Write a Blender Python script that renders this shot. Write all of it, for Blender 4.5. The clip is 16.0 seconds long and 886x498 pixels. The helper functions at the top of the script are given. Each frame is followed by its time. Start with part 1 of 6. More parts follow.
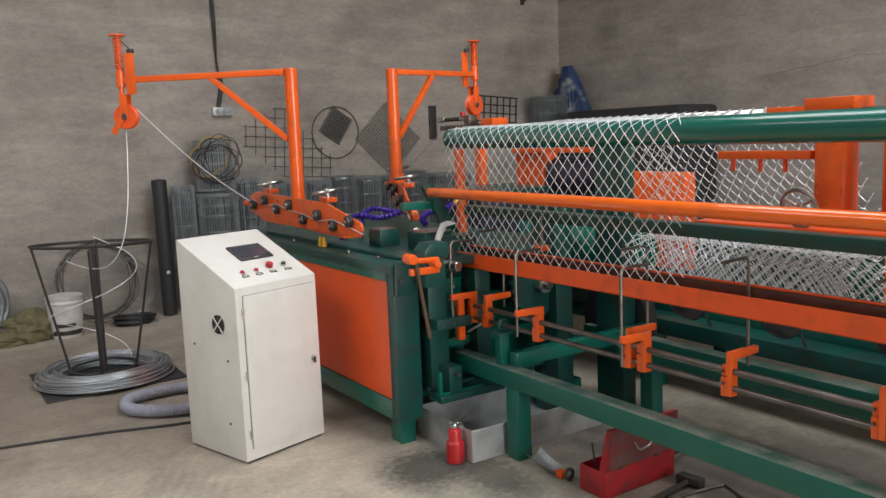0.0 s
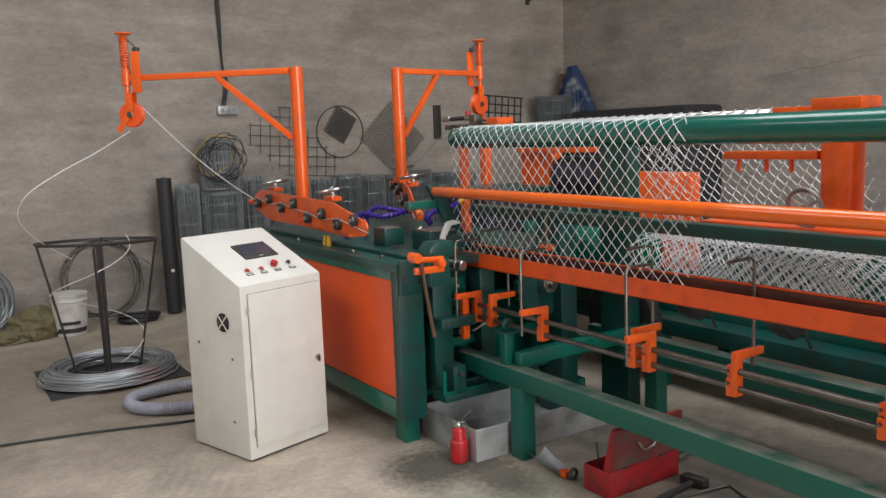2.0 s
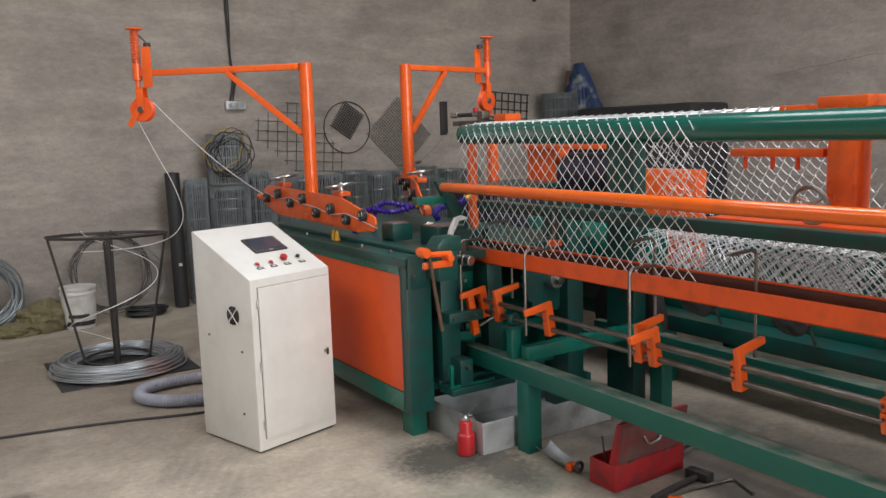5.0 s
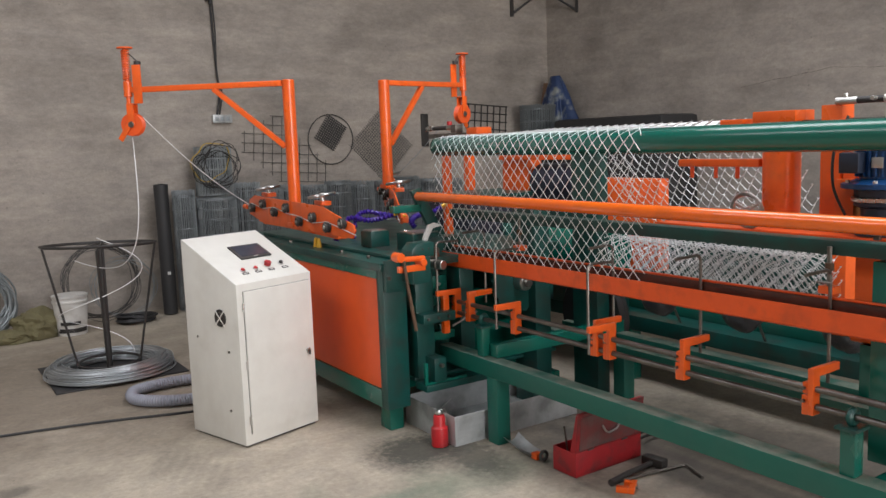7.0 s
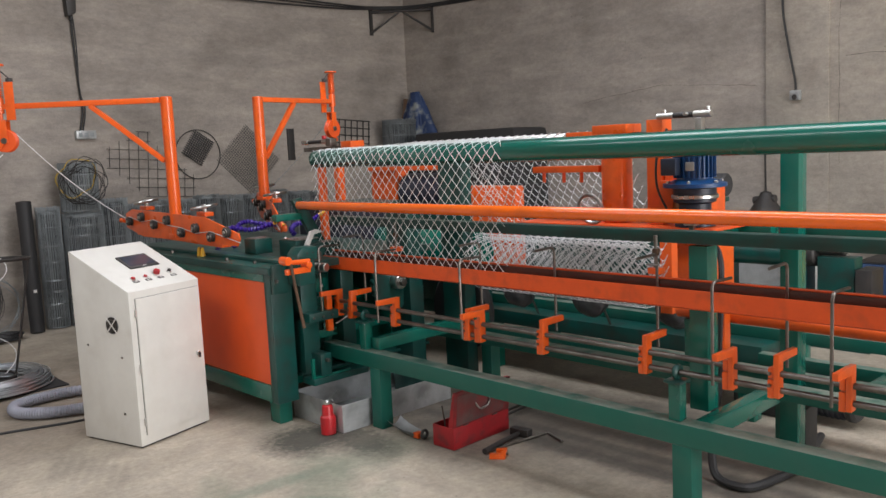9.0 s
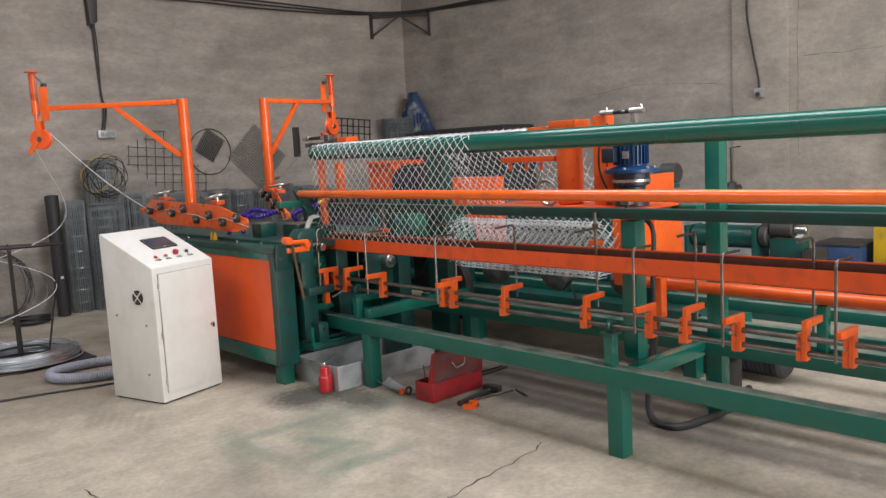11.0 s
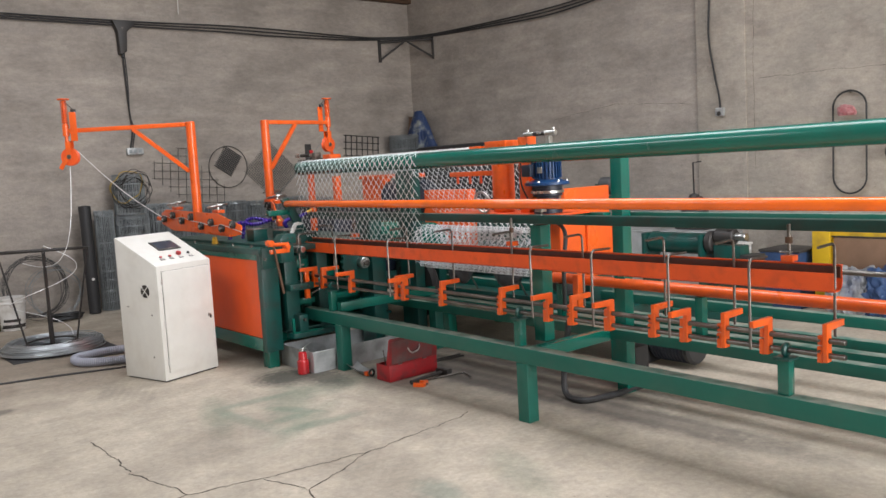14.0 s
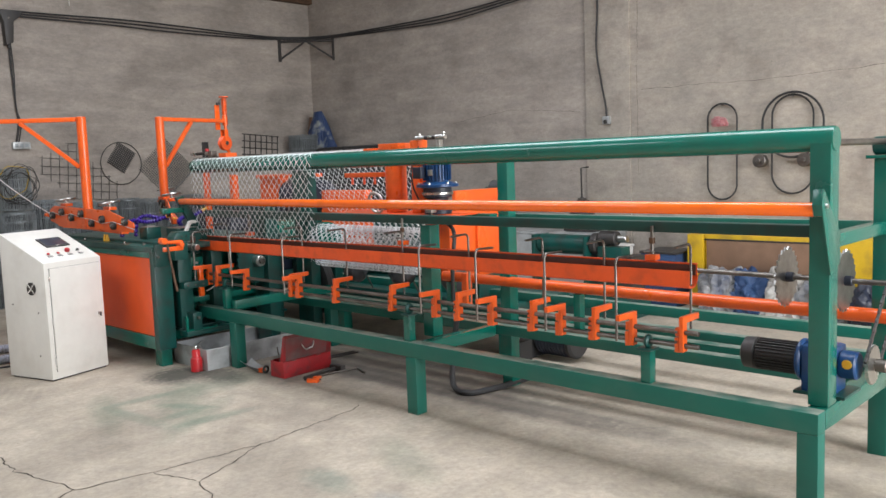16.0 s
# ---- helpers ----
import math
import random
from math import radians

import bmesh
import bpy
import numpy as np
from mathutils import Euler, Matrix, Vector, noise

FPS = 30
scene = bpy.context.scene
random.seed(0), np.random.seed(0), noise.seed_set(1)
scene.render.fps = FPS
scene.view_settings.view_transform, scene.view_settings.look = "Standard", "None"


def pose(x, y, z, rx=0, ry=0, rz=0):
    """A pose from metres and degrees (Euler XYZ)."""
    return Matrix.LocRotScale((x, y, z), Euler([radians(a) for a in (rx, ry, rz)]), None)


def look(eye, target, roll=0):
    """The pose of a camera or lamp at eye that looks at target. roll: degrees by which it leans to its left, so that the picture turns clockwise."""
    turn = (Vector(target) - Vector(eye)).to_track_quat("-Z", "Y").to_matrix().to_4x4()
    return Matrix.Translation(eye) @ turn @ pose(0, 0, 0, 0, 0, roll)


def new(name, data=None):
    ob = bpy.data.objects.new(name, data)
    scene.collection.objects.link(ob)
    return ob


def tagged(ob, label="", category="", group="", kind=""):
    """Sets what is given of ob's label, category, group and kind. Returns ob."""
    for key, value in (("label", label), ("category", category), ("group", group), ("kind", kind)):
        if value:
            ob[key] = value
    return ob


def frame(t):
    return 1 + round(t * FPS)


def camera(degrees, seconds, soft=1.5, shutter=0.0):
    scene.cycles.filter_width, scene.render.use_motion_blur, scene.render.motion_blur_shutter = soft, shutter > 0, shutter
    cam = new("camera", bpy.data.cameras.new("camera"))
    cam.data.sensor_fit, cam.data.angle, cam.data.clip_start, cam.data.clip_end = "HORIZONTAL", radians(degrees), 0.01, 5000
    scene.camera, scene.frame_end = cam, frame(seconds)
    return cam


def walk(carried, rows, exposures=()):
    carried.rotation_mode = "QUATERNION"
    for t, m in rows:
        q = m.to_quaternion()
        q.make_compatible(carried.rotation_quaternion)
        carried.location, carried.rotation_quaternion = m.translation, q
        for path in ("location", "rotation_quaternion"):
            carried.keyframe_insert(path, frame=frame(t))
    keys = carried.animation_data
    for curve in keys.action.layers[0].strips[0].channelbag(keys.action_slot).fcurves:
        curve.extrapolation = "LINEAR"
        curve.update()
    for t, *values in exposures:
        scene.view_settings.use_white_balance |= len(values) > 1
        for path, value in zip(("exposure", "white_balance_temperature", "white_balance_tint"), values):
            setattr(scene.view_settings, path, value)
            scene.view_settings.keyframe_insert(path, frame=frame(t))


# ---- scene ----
cam = camera(56.2, 16.0)
PATH = [
    (0, (-0.009, 0.267, 1.668), (1.07, 1.929, 1.398), -2.3),
    (0.5, (-0.006, 0.271, 1.675), (1.066, 1.937, 1.402), -2.3),
    (1, (-0.01, 0.266, 1.672), (1.06, 1.934, 1.404), -2.2),
    (1.5, (-0.015, 0.269, 1.666), (1.058, 1.936, 1.401), -2.2),
    (2, (-0.014, 0.271, 1.664), (1.058, 1.938, 1.394), -2.1),
    (2.5, (-0.009, 0.282, 1.656), (1.061, 1.95, 1.391), -2.1),
    (3, (-0.018, 0.28, 1.665), (1.048, 1.952, 1.397), -2.2),
    (3.5, (-0.009, 0.276, 1.658), (1.052, 1.95, 1.393), -2.3),
    (4, (-0.019, 0.286, 1.663), (1.048, 1.956, 1.393), -2.0),
    (4.5, (-0.026, 0.276, 1.659), (1.036, 1.95, 1.391), -1.9),
    (5, (-0.056, 0.247, 1.663), (1.007, 1.918, 1.385), -1.8),
    (7.5, (-0.238, -0.111, 1.677), (0.877, 1.532, 1.433), -2.3),
    (8, (-0.399, -0.141, 1.676), (0.865, 1.39, 1.435), -2.7),
    (8.5, (-0.476, -0.2, 1.678), (0.862, 1.269, 1.455), -2.7),
    (9, (-0.541, -0.362, 1.67), (0.817, 1.087, 1.433), -2.7),
    (11.5, (-0.975, -1.168, 1.621), (0.348, 0.314, 1.384), -3.5),
    (12, (-1.03, -1.311, 1.618), (0.251, 0.212, 1.409), -4.6),
    (12.5, (-1.072, -1.505, 1.605), (0.243, -0.02, 1.352), -4.5),
    (13, (-1.061, -1.703, 1.618), (0.276, -0.23, 1.407), -5.2),
    (13.5, (-1.02, -1.95, 1.61), (0.19, -0.377, 1.367), -2.8),
    (14, (-1.028, -2.125, 1.609), (0.238, -0.589, 1.408), -3.2),
    (14.5, (-1.122, -2.241, 1.604), (0.088, -0.678, 1.301), -3.5),
    (15, (-1.141, -2.3, 1.616), (0.123, -0.766, 1.395), -3.3),
    (15.5, (-1.118, -2.33, 1.611), (0.303, -0.937, 1.41), -2.1),
    (16, (-1.106, -2.325, 1.608), (0.329, -0.948, 1.4), -2.1),
]
walk(cam, [(t, look(eye, target, roll)) for t, eye, target, roll in PATH], [(0.0, -0.10, 6500, 11.5), (9.0, -0.06, 6430, 13), (11.5, 0.08, 6450, 13), (13.0, 0.12, 6450, 13), (16.0, 0.22, 6250, 11.5)])

# ---- light ----
world = bpy.data.worlds.new("world")
scene.world = world
world.use_nodes = True
wn = world.node_tree.nodes
sky = wn.new("ShaderNodeTexSky")
sky.sky_type, sky.sun_disc, sky.sun_elevation, sky.sun_rotation = "NISHITA", False, radians(42), radians(200)
wn["Background"].inputs["Strength"].default_value = 0.12
world.node_tree.links.new(sky.outputs["Color"], wn["Background"].inputs["Color"])


def daylight(name, place, turn, width, height, watts, colour):
    lamp = bpy.data.lights.new(name, "AREA")
    lamp.shape, lamp.size, lamp.size_y, lamp.energy, lamp.color = "RECTANGLE", width, height, watts, colour
    ob = new(name, lamp)
    ob.matrix_world = pose(*place, *turn)
    return ob


# the wide gate in the south wall, and a row of rooflights over the machine
daylight("gate_daylight", (2.6, -7.5, 2.2), (90, 0, 0), 6.0, 4.0, 760, (1.0, 0.985, 0.965))
daylight("rooflight_daylight", (2.9, 1.0, 5.18), (0, 0, 0), 1.4, 9.0, 310, (0.98, 0.99, 1.0))
# assumed western rooflight, out of view, added to brighten the north wall
daylight("rooflight_daylight", (-2.2, 4.0, 5.18), (0, 0, 0), 1.4, 7.0, 200, (0.98, 0.99, 1.0))


# ---- materials ----
def material(name, colour, rough=0.5, metal=0.0, second=None, scale=4.0, amount=0.5, fine=60.0, bump=0.1, dirt=None, dirt_scale=2.5, dirt_amount=0.0, random_tint=0.0, coat=0.0):
    m = bpy.data.materials.new(name)
    m.use_nodes = True
    n, l = m.node_tree.nodes, m.node_tree.links
    b = n["Principled BSDF"]
    co = n.new("ShaderNodeTexCoord")

    def noise_tex(size, detail=6.0):
        t = n.new("ShaderNodeTexNoise")
        t.inputs["Scale"].default_value, t.inputs["Detail"].default_value = size, detail
        l.new(co.outputs["Object"], t.inputs["Vector"])
        return t

    def ramp(src, lo, hi):
        r = n.new("ShaderNodeMapRange")
        r.inputs["From Min"].default_value, r.inputs["From Max"].default_value = lo, hi
        l.new(src, r.inputs["Value"])
        return r.outputs["Result"]

    def mix(f, a, c):
        x = n.new("ShaderNodeMix")
        x.data_type = "RGBA"
        if isinstance(f, float):
            x.inputs[0].default_value = f
        else:
            l.new(f, x.inputs[0])
        for k, v in ((6, a), (7, c)):
            if isinstance(v, tuple):
                x.inputs[k].default_value = (*v, 1)
            else:
                l.new(v, x.inputs[k])
        return x.outputs[2]

    big, small = noise_tex(scale), noise_tex(fine, 4.0)
    second = second or tuple(c * 0.7 for c in colour)
    f = n.new("ShaderNodeMath")
    f.operation = "MULTIPLY"
    f.inputs[1].default_value = amount
    l.new(ramp(big.outputs["Fac"], 0.35, 0.7), f.inputs[0])
    out = mix(f.outputs[0], colour, second)
    g = n.new("ShaderNodeMath")
    g.operation = "MULTIPLY"
    g.inputs[1].default_value = 0.35 * amount
    l.new(ramp(small.outputs["Fac"], 0.4, 0.75), g.inputs[0])
    out = mix(g.outputs[0], out, second)
    if dirt:
        d = noise_tex(dirt_scale, 10.0)
        h = n.new("ShaderNodeMath")
        h.operation = "MULTIPLY"
        h.inputs[1].default_value = dirt_amount
        l.new(ramp(d.outputs["Fac"], 0.5, 0.68), h.inputs[0])
        out = mix(h.outputs[0], out, dirt)
    if random_tint:
        info = n.new("ShaderNodeObjectInfo")
        k = n.new("ShaderNodeMath")
        k.operation = "MULTIPLY"
        k.inputs[1].default_value = random_tint
        l.new(info.outputs["Random"], k.inputs[0])
        out = mix(k.outputs[0], out, tuple(c * 0.45 for c in colour))
    l.new(out, b.inputs["Base Color"])
    r = n.new("ShaderNodeMapRange")
    r.inputs["To Min"].default_value, r.inputs["To Max"].default_value = max(rough - 0.08, 0.03), min(rough + 0.12, 1.0)
    l.new(big.outputs["Fac"], r.inputs["Value"])
    l.new(r.outputs["Result"], b.inputs["Roughness"])
    b.inputs["Metallic"].default_value = metal
    b.inputs["Coat Weight"].default_value = coat
    b.inputs["Coat Roughness"].default_value = 0.12
    if bump:
        bp = n.new("ShaderNodeBump")
        bp.inputs["Strength"].default_value, bp.inputs["Distance"].default_value = bump, 0.01
        l.new(small.outputs["Fac"], bp.inputs["Height"])
        l.new(bp.outputs["Normal"], b.inputs["Normal"])
    return m


ORANGE = material("orange_paint", (0.85, 0.125, 0.012), 0.28, second=(0.68, 0.085, 0.010), scale=5, amount=0.6, bump=0.03, dirt=(0.30, 0.07, 0.03), dirt_scale=13, dirt_amount=0.22, coat=0.15)
BAR_ORANGE = material("glossy_orange_paint", (0.93, 0.160, 0.008), 0.17, second=(0.86, 0.13, 0.008), scale=4, amount=0.6, bump=0.02, dirt=(0.3, 0.08, 0.02), dirt_scale=7, dirt_amount=0.2, coat=0.5)
MOTOR = material("dark_motor_paint", (0.012, 0.018, 0.034), 0.4, second=(0.03, 0.035, 0.05), scale=8, amount=0.6, bump=0.05)
ORANGE_DULL = material("orange_primer_paint", (0.82, 0.102, 0.014), 0.40, second=(0.66, 0.080, 0.014), scale=5, amount=0.6, bump=0.04, dirt=(0.22, 0.05, 0.025), dirt_scale=11, dirt_amount=0.28)
GREEN = material("green_enamel", (0.003, 0.128, 0.092), 0.22, second=(0.003, 0.094, 0.070), scale=4, amount=0.6, bump=0.03, dirt=(0.05, 0.08, 0.055), dirt_scale=6, dirt_amount=0.15, coat=0.3)
# greasy parts; on the rail and corner post the darkness also stands for shade
GREEN_DIRTY_SHADED = material("greasy_green_enamel", (0.004, 0.070, 0.059), 0.32, second=(0.010, 0.045, 0.038), scale=6, amount=0.8, bump=0.06, dirt=(0.028, 0.034, 0.030), dirt_scale=8, dirt_amount=0.6)
GREEN_DUST = material("dusty_green_enamel", (0.004, 0.120, 0.086), 0.40, second=(0.008, 0.092, 0.072), scale=3, amount=0.5, bump=0.04, dirt=(0.10, 0.14, 0.105), dirt_scale=5, dirt_amount=0.14)


def dusty_top(m, colour, amount):
    """Dust that has settled on the faces that look up."""
    n, l = m.node_tree.nodes, m.node_tree.links
    b = n["Principled BSDF"]
    geo, sep, co, t = n.new("ShaderNodeNewGeometry"), n.new("ShaderNodeSeparateXYZ"), n.new("ShaderNodeTexCoord"), n.new("ShaderNodeTexNoise")
    l.new(geo.outputs["True Normal"], sep.inputs[0])
    t.inputs["Scale"].default_value, t.inputs["Detail"].default_value = 9.0, 8.0
    l.new(co.outputs["Object"], t.inputs["Vector"])
    r, s, k = n.new("ShaderNodeMapRange"), n.new("ShaderNodeMapRange"), n.new("ShaderNodeMath")
    r.inputs["From Min"].default_value, r.inputs["From Max"].default_value, r.inputs["To Max"].default_value = 0.7, 0.95, amount
    s.inputs["From Min"].default_value, s.inputs["From Max"].default_value = 0.3, 0.6
    l.new(sep.outputs["Z"], r.inputs["Value"])
    l.new(t.outputs["Fac"], s.inputs["Value"])
    k.operation = "MULTIPLY"
    l.new(r.outputs["Result"], k.inputs[0])
    l.new(s.outputs["Result"], k.inputs[1])
    x = n.new("ShaderNodeMix")
    x.data_type = "RGBA"
    l.new(k.outputs[0], x.inputs[0])
    l.new(b.inputs["Base Color"].links[0].from_socket, x.inputs[6])
    x.inputs[7].default_value = (*colour, 1)
    l.new(x.outputs[2], b.inputs["Base Color"])


def mottle(m, scale, lo, hi, stretch=(1, 1, 1), tint=(1, 1, 1), detail=12.0, near=0.36, far=0.64):
    """Uneven wash: the colour varies between lo and hi of itself in irregular blotches."""
    n, l = m.node_tree.nodes, m.node_tree.links
    b = n["Principled BSDF"]
    co, mp, t, r, x = (n.new(k) for k in ("ShaderNodeTexCoord", "ShaderNodeMapping", "ShaderNodeTexNoise", "ShaderNodeMapRange", "ShaderNodeMix"))
    mp.inputs["Scale"].default_value = stretch
    t.inputs["Scale"].default_value, t.inputs["Detail"].default_value, t.inputs["Roughness"].default_value = scale, detail, 0.68
    l.new(co.outputs["Object"], mp.inputs["Vector"])
    l.new(mp.outputs["Vector"], t.inputs["Vector"])
    r.inputs["From Min"].default_value, r.inputs["From Max"].default_value = near, far
    l.new(t.outputs["Fac"], r.inputs["Value"])
    two = n.new("ShaderNodeMix")
    two.data_type = "RGBA"
    two.inputs[6].default_value, two.inputs[7].default_value = (lo, lo, lo, 1), (*[hi * c for c in tint], 1)
    l.new(r.outputs["Result"], two.inputs[0])
    x.data_type, x.blend_type = "RGBA", "MULTIPLY"
    x.inputs[0].default_value = 1.0
    l.new(b.inputs["Base Color"].links[0].from_socket, x.inputs[6])
    l.new(two.outputs[2], x.inputs[7])
    l.new(x.outputs[2], b.inputs["Base Color"])


def pitted(m, scale, size, colour, amount):
    """Small dark pits and specks, thinned out by a broad noise."""
    n, l = m.node_tree.nodes, m.node_tree.links
    b = n["Principled BSDF"]
    co, v, t, r, q, k, x = (n.new(i) for i in ("ShaderNodeTexCoord", "ShaderNodeTexVoronoi", "ShaderNodeTexNoise", "ShaderNodeMapRange", "ShaderNodeMapRange", "ShaderNodeMath", "ShaderNodeMix"))
    v.inputs["Scale"].default_value, t.inputs["Scale"].default_value = scale, 1.7
    for a in (v, t):
        l.new(co.outputs["Object"], a.inputs["Vector"])
    r.inputs["From Min"].default_value, r.inputs["From Max"].default_value, r.inputs["To Min"].default_value, r.inputs["To Max"].default_value = size * 0.4, size, amount, 0.0
    q.inputs["From Min"].default_value, q.inputs["From Max"].default_value = 0.45, 0.62
    l.new(v.outputs["Distance"], r.inputs["Value"])
    l.new(t.outputs["Fac"], q.inputs["Value"])
    k.operation = "MULTIPLY"
    l.new(r.outputs["Result"], k.inputs[0])
    l.new(q.outputs["Result"], k.inputs[1])
    x.data_type = "RGBA"
    l.new(k.outputs[0], x.inputs[0])
    l.new(b.inputs["Base Color"].links[0].from_socket, x.inputs[6])
    x.inputs[7].default_value = (*colour, 1)
    l.new(x.outputs[2], b.inputs["Base Color"])


dusty_top(GREEN_DUST, (0.28, 0.30, 0.25), 0.75)
CREAM = material("cream_powder_coat", (0.69, 0.675, 0.625), 0.40, second=(0.62, 0.60, 0.55), scale=3, amount=0.4, fine=250, bump=0.05, dirt=(0.40, 0.35, 0.28), dirt_scale=5, dirt_amount=0.16)
STEEL = material("bright_steel", (0.60, 0.60, 0.58), 0.28, 1.0, second=(0.42, 0.41, 0.39), scale=9, amount=0.6, bump=0.03)
ROD = material("oily_steel_rod", (0.22, 0.205, 0.185), 0.36, 0.9, second=(0.10, 0.085, 0.075), scale=8, amount=0.8, bump=0.05)
PLATE_STEEL = material("ground_steel_plate", (0.42, 0.42, 0.41), 0.33, 1.0, second=(0.25, 0.24, 0.23), scale=14, amount=0.8, fine=90, bump=0.12)
DARK_WIRE = material("dark_wire", (0.085, 0.082, 0.078), 0.55, 0.3, second=(0.05, 0.045, 0.04), scale=9, amount=0.6, bump=0.0)
COIL_WIRE = material("drawn_coil_wire", (0.66, 0.70, 0.72), 0.33, 0.75, second=(0.40, 0.43, 0.45), scale=7, amount=0.8, bump=0.0, random_tint=0.75)
PANEL_ORANGE = material("sheet_orange_paint", (0.80, 0.098, 0.012), 0.34, second=(0.70, 0.085, 0.012), scale=3, amount=0.5, bump=0.03, dirt=(0.35, 0.05, 0.02), dirt_scale=4, dirt_amount=0.15)
ZINC = material("galvanised_wire", (0.82, 0.84, 0.84), 0.36, 0.45, second=(0.62, 0.64, 0.65), scale=12, amount=0.6, bump=0.0, random_tint=0.18)
ZINC_WIRE = material("bright_drawn_wire", (0.86, 0.86, 0.85), 0.35, 0.25, second=(0.75, 0.76, 0.76), scale=20, amount=0.5, bump=0.0)
ZINC_OLD = material("weathered_galvanised_wire", (0.40, 0.435, 0.445), 0.45, 0.6, second=(0.20, 0.22, 0.23), scale=5, amount=0.8, bump=0.0, random_tint=0.5)
SHEET = material("galvanised_sheet", (0.56, 0.58, 0.58), 0.42, 0.35, second=(0.36, 0.38, 0.38), scale=7, amount=0.8, bump=0.05, dirt=(0.10, 0.09, 0.08), dirt_scale=5, dirt_amount=0.5)
BLACK = material("black_iron", (0.028, 0.027, 0.027), 0.5, second=(0.045, 0.038, 0.032), scale=9, amount=0.6, bump=0.1)
RUBBER = material("black_rubber", (0.026, 0.026, 0.027), 0.55, second=(0.03, 0.03, 0.03), scale=8, amount=0.5, bump=0.08)
RED = material("red_enamel", (0.50, 0.018, 0.022), 0.36, second=(0.34, 0.014, 0.018), scale=9, amount=0.7, bump=0.05, dirt=(0.05, 0.02, 0.02), dirt_scale=9, dirt_amount=0.5)
TOOL_RED = material("worn_red_enamel", (0.36, 0.013, 0.018), 0.42, second=(0.25, 0.012, 0.016), scale=12, amount=0.7, bump=0.06, dirt=(0.07, 0.03, 0.03), dirt_scale=14, dirt_amount=0.5)
RED_DIRTY = material("greasy_red_enamel", (0.30, 0.016, 0.020), 0.45, second=(0.13, 0.018, 0.018), scale=9, amount=0.8, bump=0.08, dirt=(0.06, 0.045, 0.04), dirt_scale=8, dirt_amount=0.8)
BLUE = material("blue_motor_enamel", (0.005, 0.045, 0.14), 0.35, second=(0.008, 0.06, 0.19), scale=9, amount=0.7, bump=0.04, dirt=(0.03, 0.03, 0.03), dirt_scale=9, dirt_amount=0.4)
NAVY = material("blue_tarpaulin", (0.015, 0.04, 0.11), 0.6, second=(0.03, 0.07, 0.16), scale=10, amount=0.8, bump=0.2)
PURPLE = material("purple_plastic_hose", (0.045, 0.018, 0.26), 0.3, second=(0.03, 0.01, 0.17), scale=20, amount=0.5, bump=0.0)
YELLOW = material("yellow_plastic", (0.75, 0.42, 0.03), 0.4, second=(0.6, 0.3, 0.02), scale=20, amount=0.5, bump=0.0)
YELLOW_PAINT = material("yellow_machine_paint", (0.62, 0.40, 0.012), 0.45, second=(0.45, 0.28, 0.01), scale=4, amount=0.7, bump=0.05, dirt=(0.12, 0.09, 0.04), dirt_scale=6, dirt_amount=0.4)
WHITE = material("white_plastic", (0.72, 0.71, 0.68), 0.4, second=(0.55, 0.53, 0.49), scale=9, amount=0.5, bump=0.02, dirt=(0.3, 0.26, 0.2), dirt_scale=8, dirt_amount=0.4)
SCREEN = material("dim_screen_glass", (0.055, 0.065, 0.085), 0.12, second=(0.035, 0.04, 0.055), scale=9, amount=0.6, bump=0.0)
GREY_HOSE = material("grey_corrugated_plastic", (0.30, 0.31, 0.36), 0.5, second=(0.22, 0.23, 0.27), scale=8, amount=0.6, bump=0.05)
SACK = material("olive_canvas", (0.19, 0.17, 0.085), 0.85, second=(0.12, 0.105, 0.055), scale=8, amount=0.8, fine=180, bump=0.4)
RAG = material("grey_plastic_sacks", (0.27, 0.27, 0.265), 0.5, second=(0.11, 0.115, 0.13), scale=12, amount=0.9, bump=0.3, dirt=(0.05, 0.08, 0.16), dirt_scale=5, dirt_amount=0.6)
RUST = material("rusty_wire", (0.15, 0.085, 0.05), 0.7, 0.3, second=(0.07, 0.04, 0.025), scale=20, amount=0.8, bump=0.1, random_tint=0.5)
SACK_PALE = material("dirty_pale_plastic", (0.42, 0.41, 0.38), 0.5, second=(0.22, 0.21, 0.19), scale=9, amount=0.9, bump=0.2, dirt=(0.10, 0.09, 0.08), dirt_scale=6, dirt_amount=0.6)
BROWN = material("brown_cardboard", (0.22, 0.13, 0.08), 0.8, second=(0.15, 0.09, 0.055), scale=5, amount=0.6, bump=0.1)


# ---- mesh helpers ----
def part(name, bm, mat, parent=None, label="", smooth=True):
    me = bpy.data.meshes.new(name)
    bmesh.ops.recalc_face_normals(bm, faces=bm.faces)
    if smooth:
        for f in bm.faces:
            f.smooth = True
        for e in bm.edges:
            if len(e.link_faces) == 2 and e.calc_face_angle(0) > 0.6:
                e.smooth = False
    bm.to_mesh(me)
    bm.free()
    me.materials.append(mat)
    ob = new(name, me)
    if parent is not None:
        ob.parent = parent
    if label:
        ob["label"] = label
    return ob


def thing(name, label, category, group="", kind="", place=None):
    ob = new(name)
    ob.empty_display_size = 0.1
    if place is not None:
        ob.matrix_world = place
    return tagged(ob, label, category, group, kind)


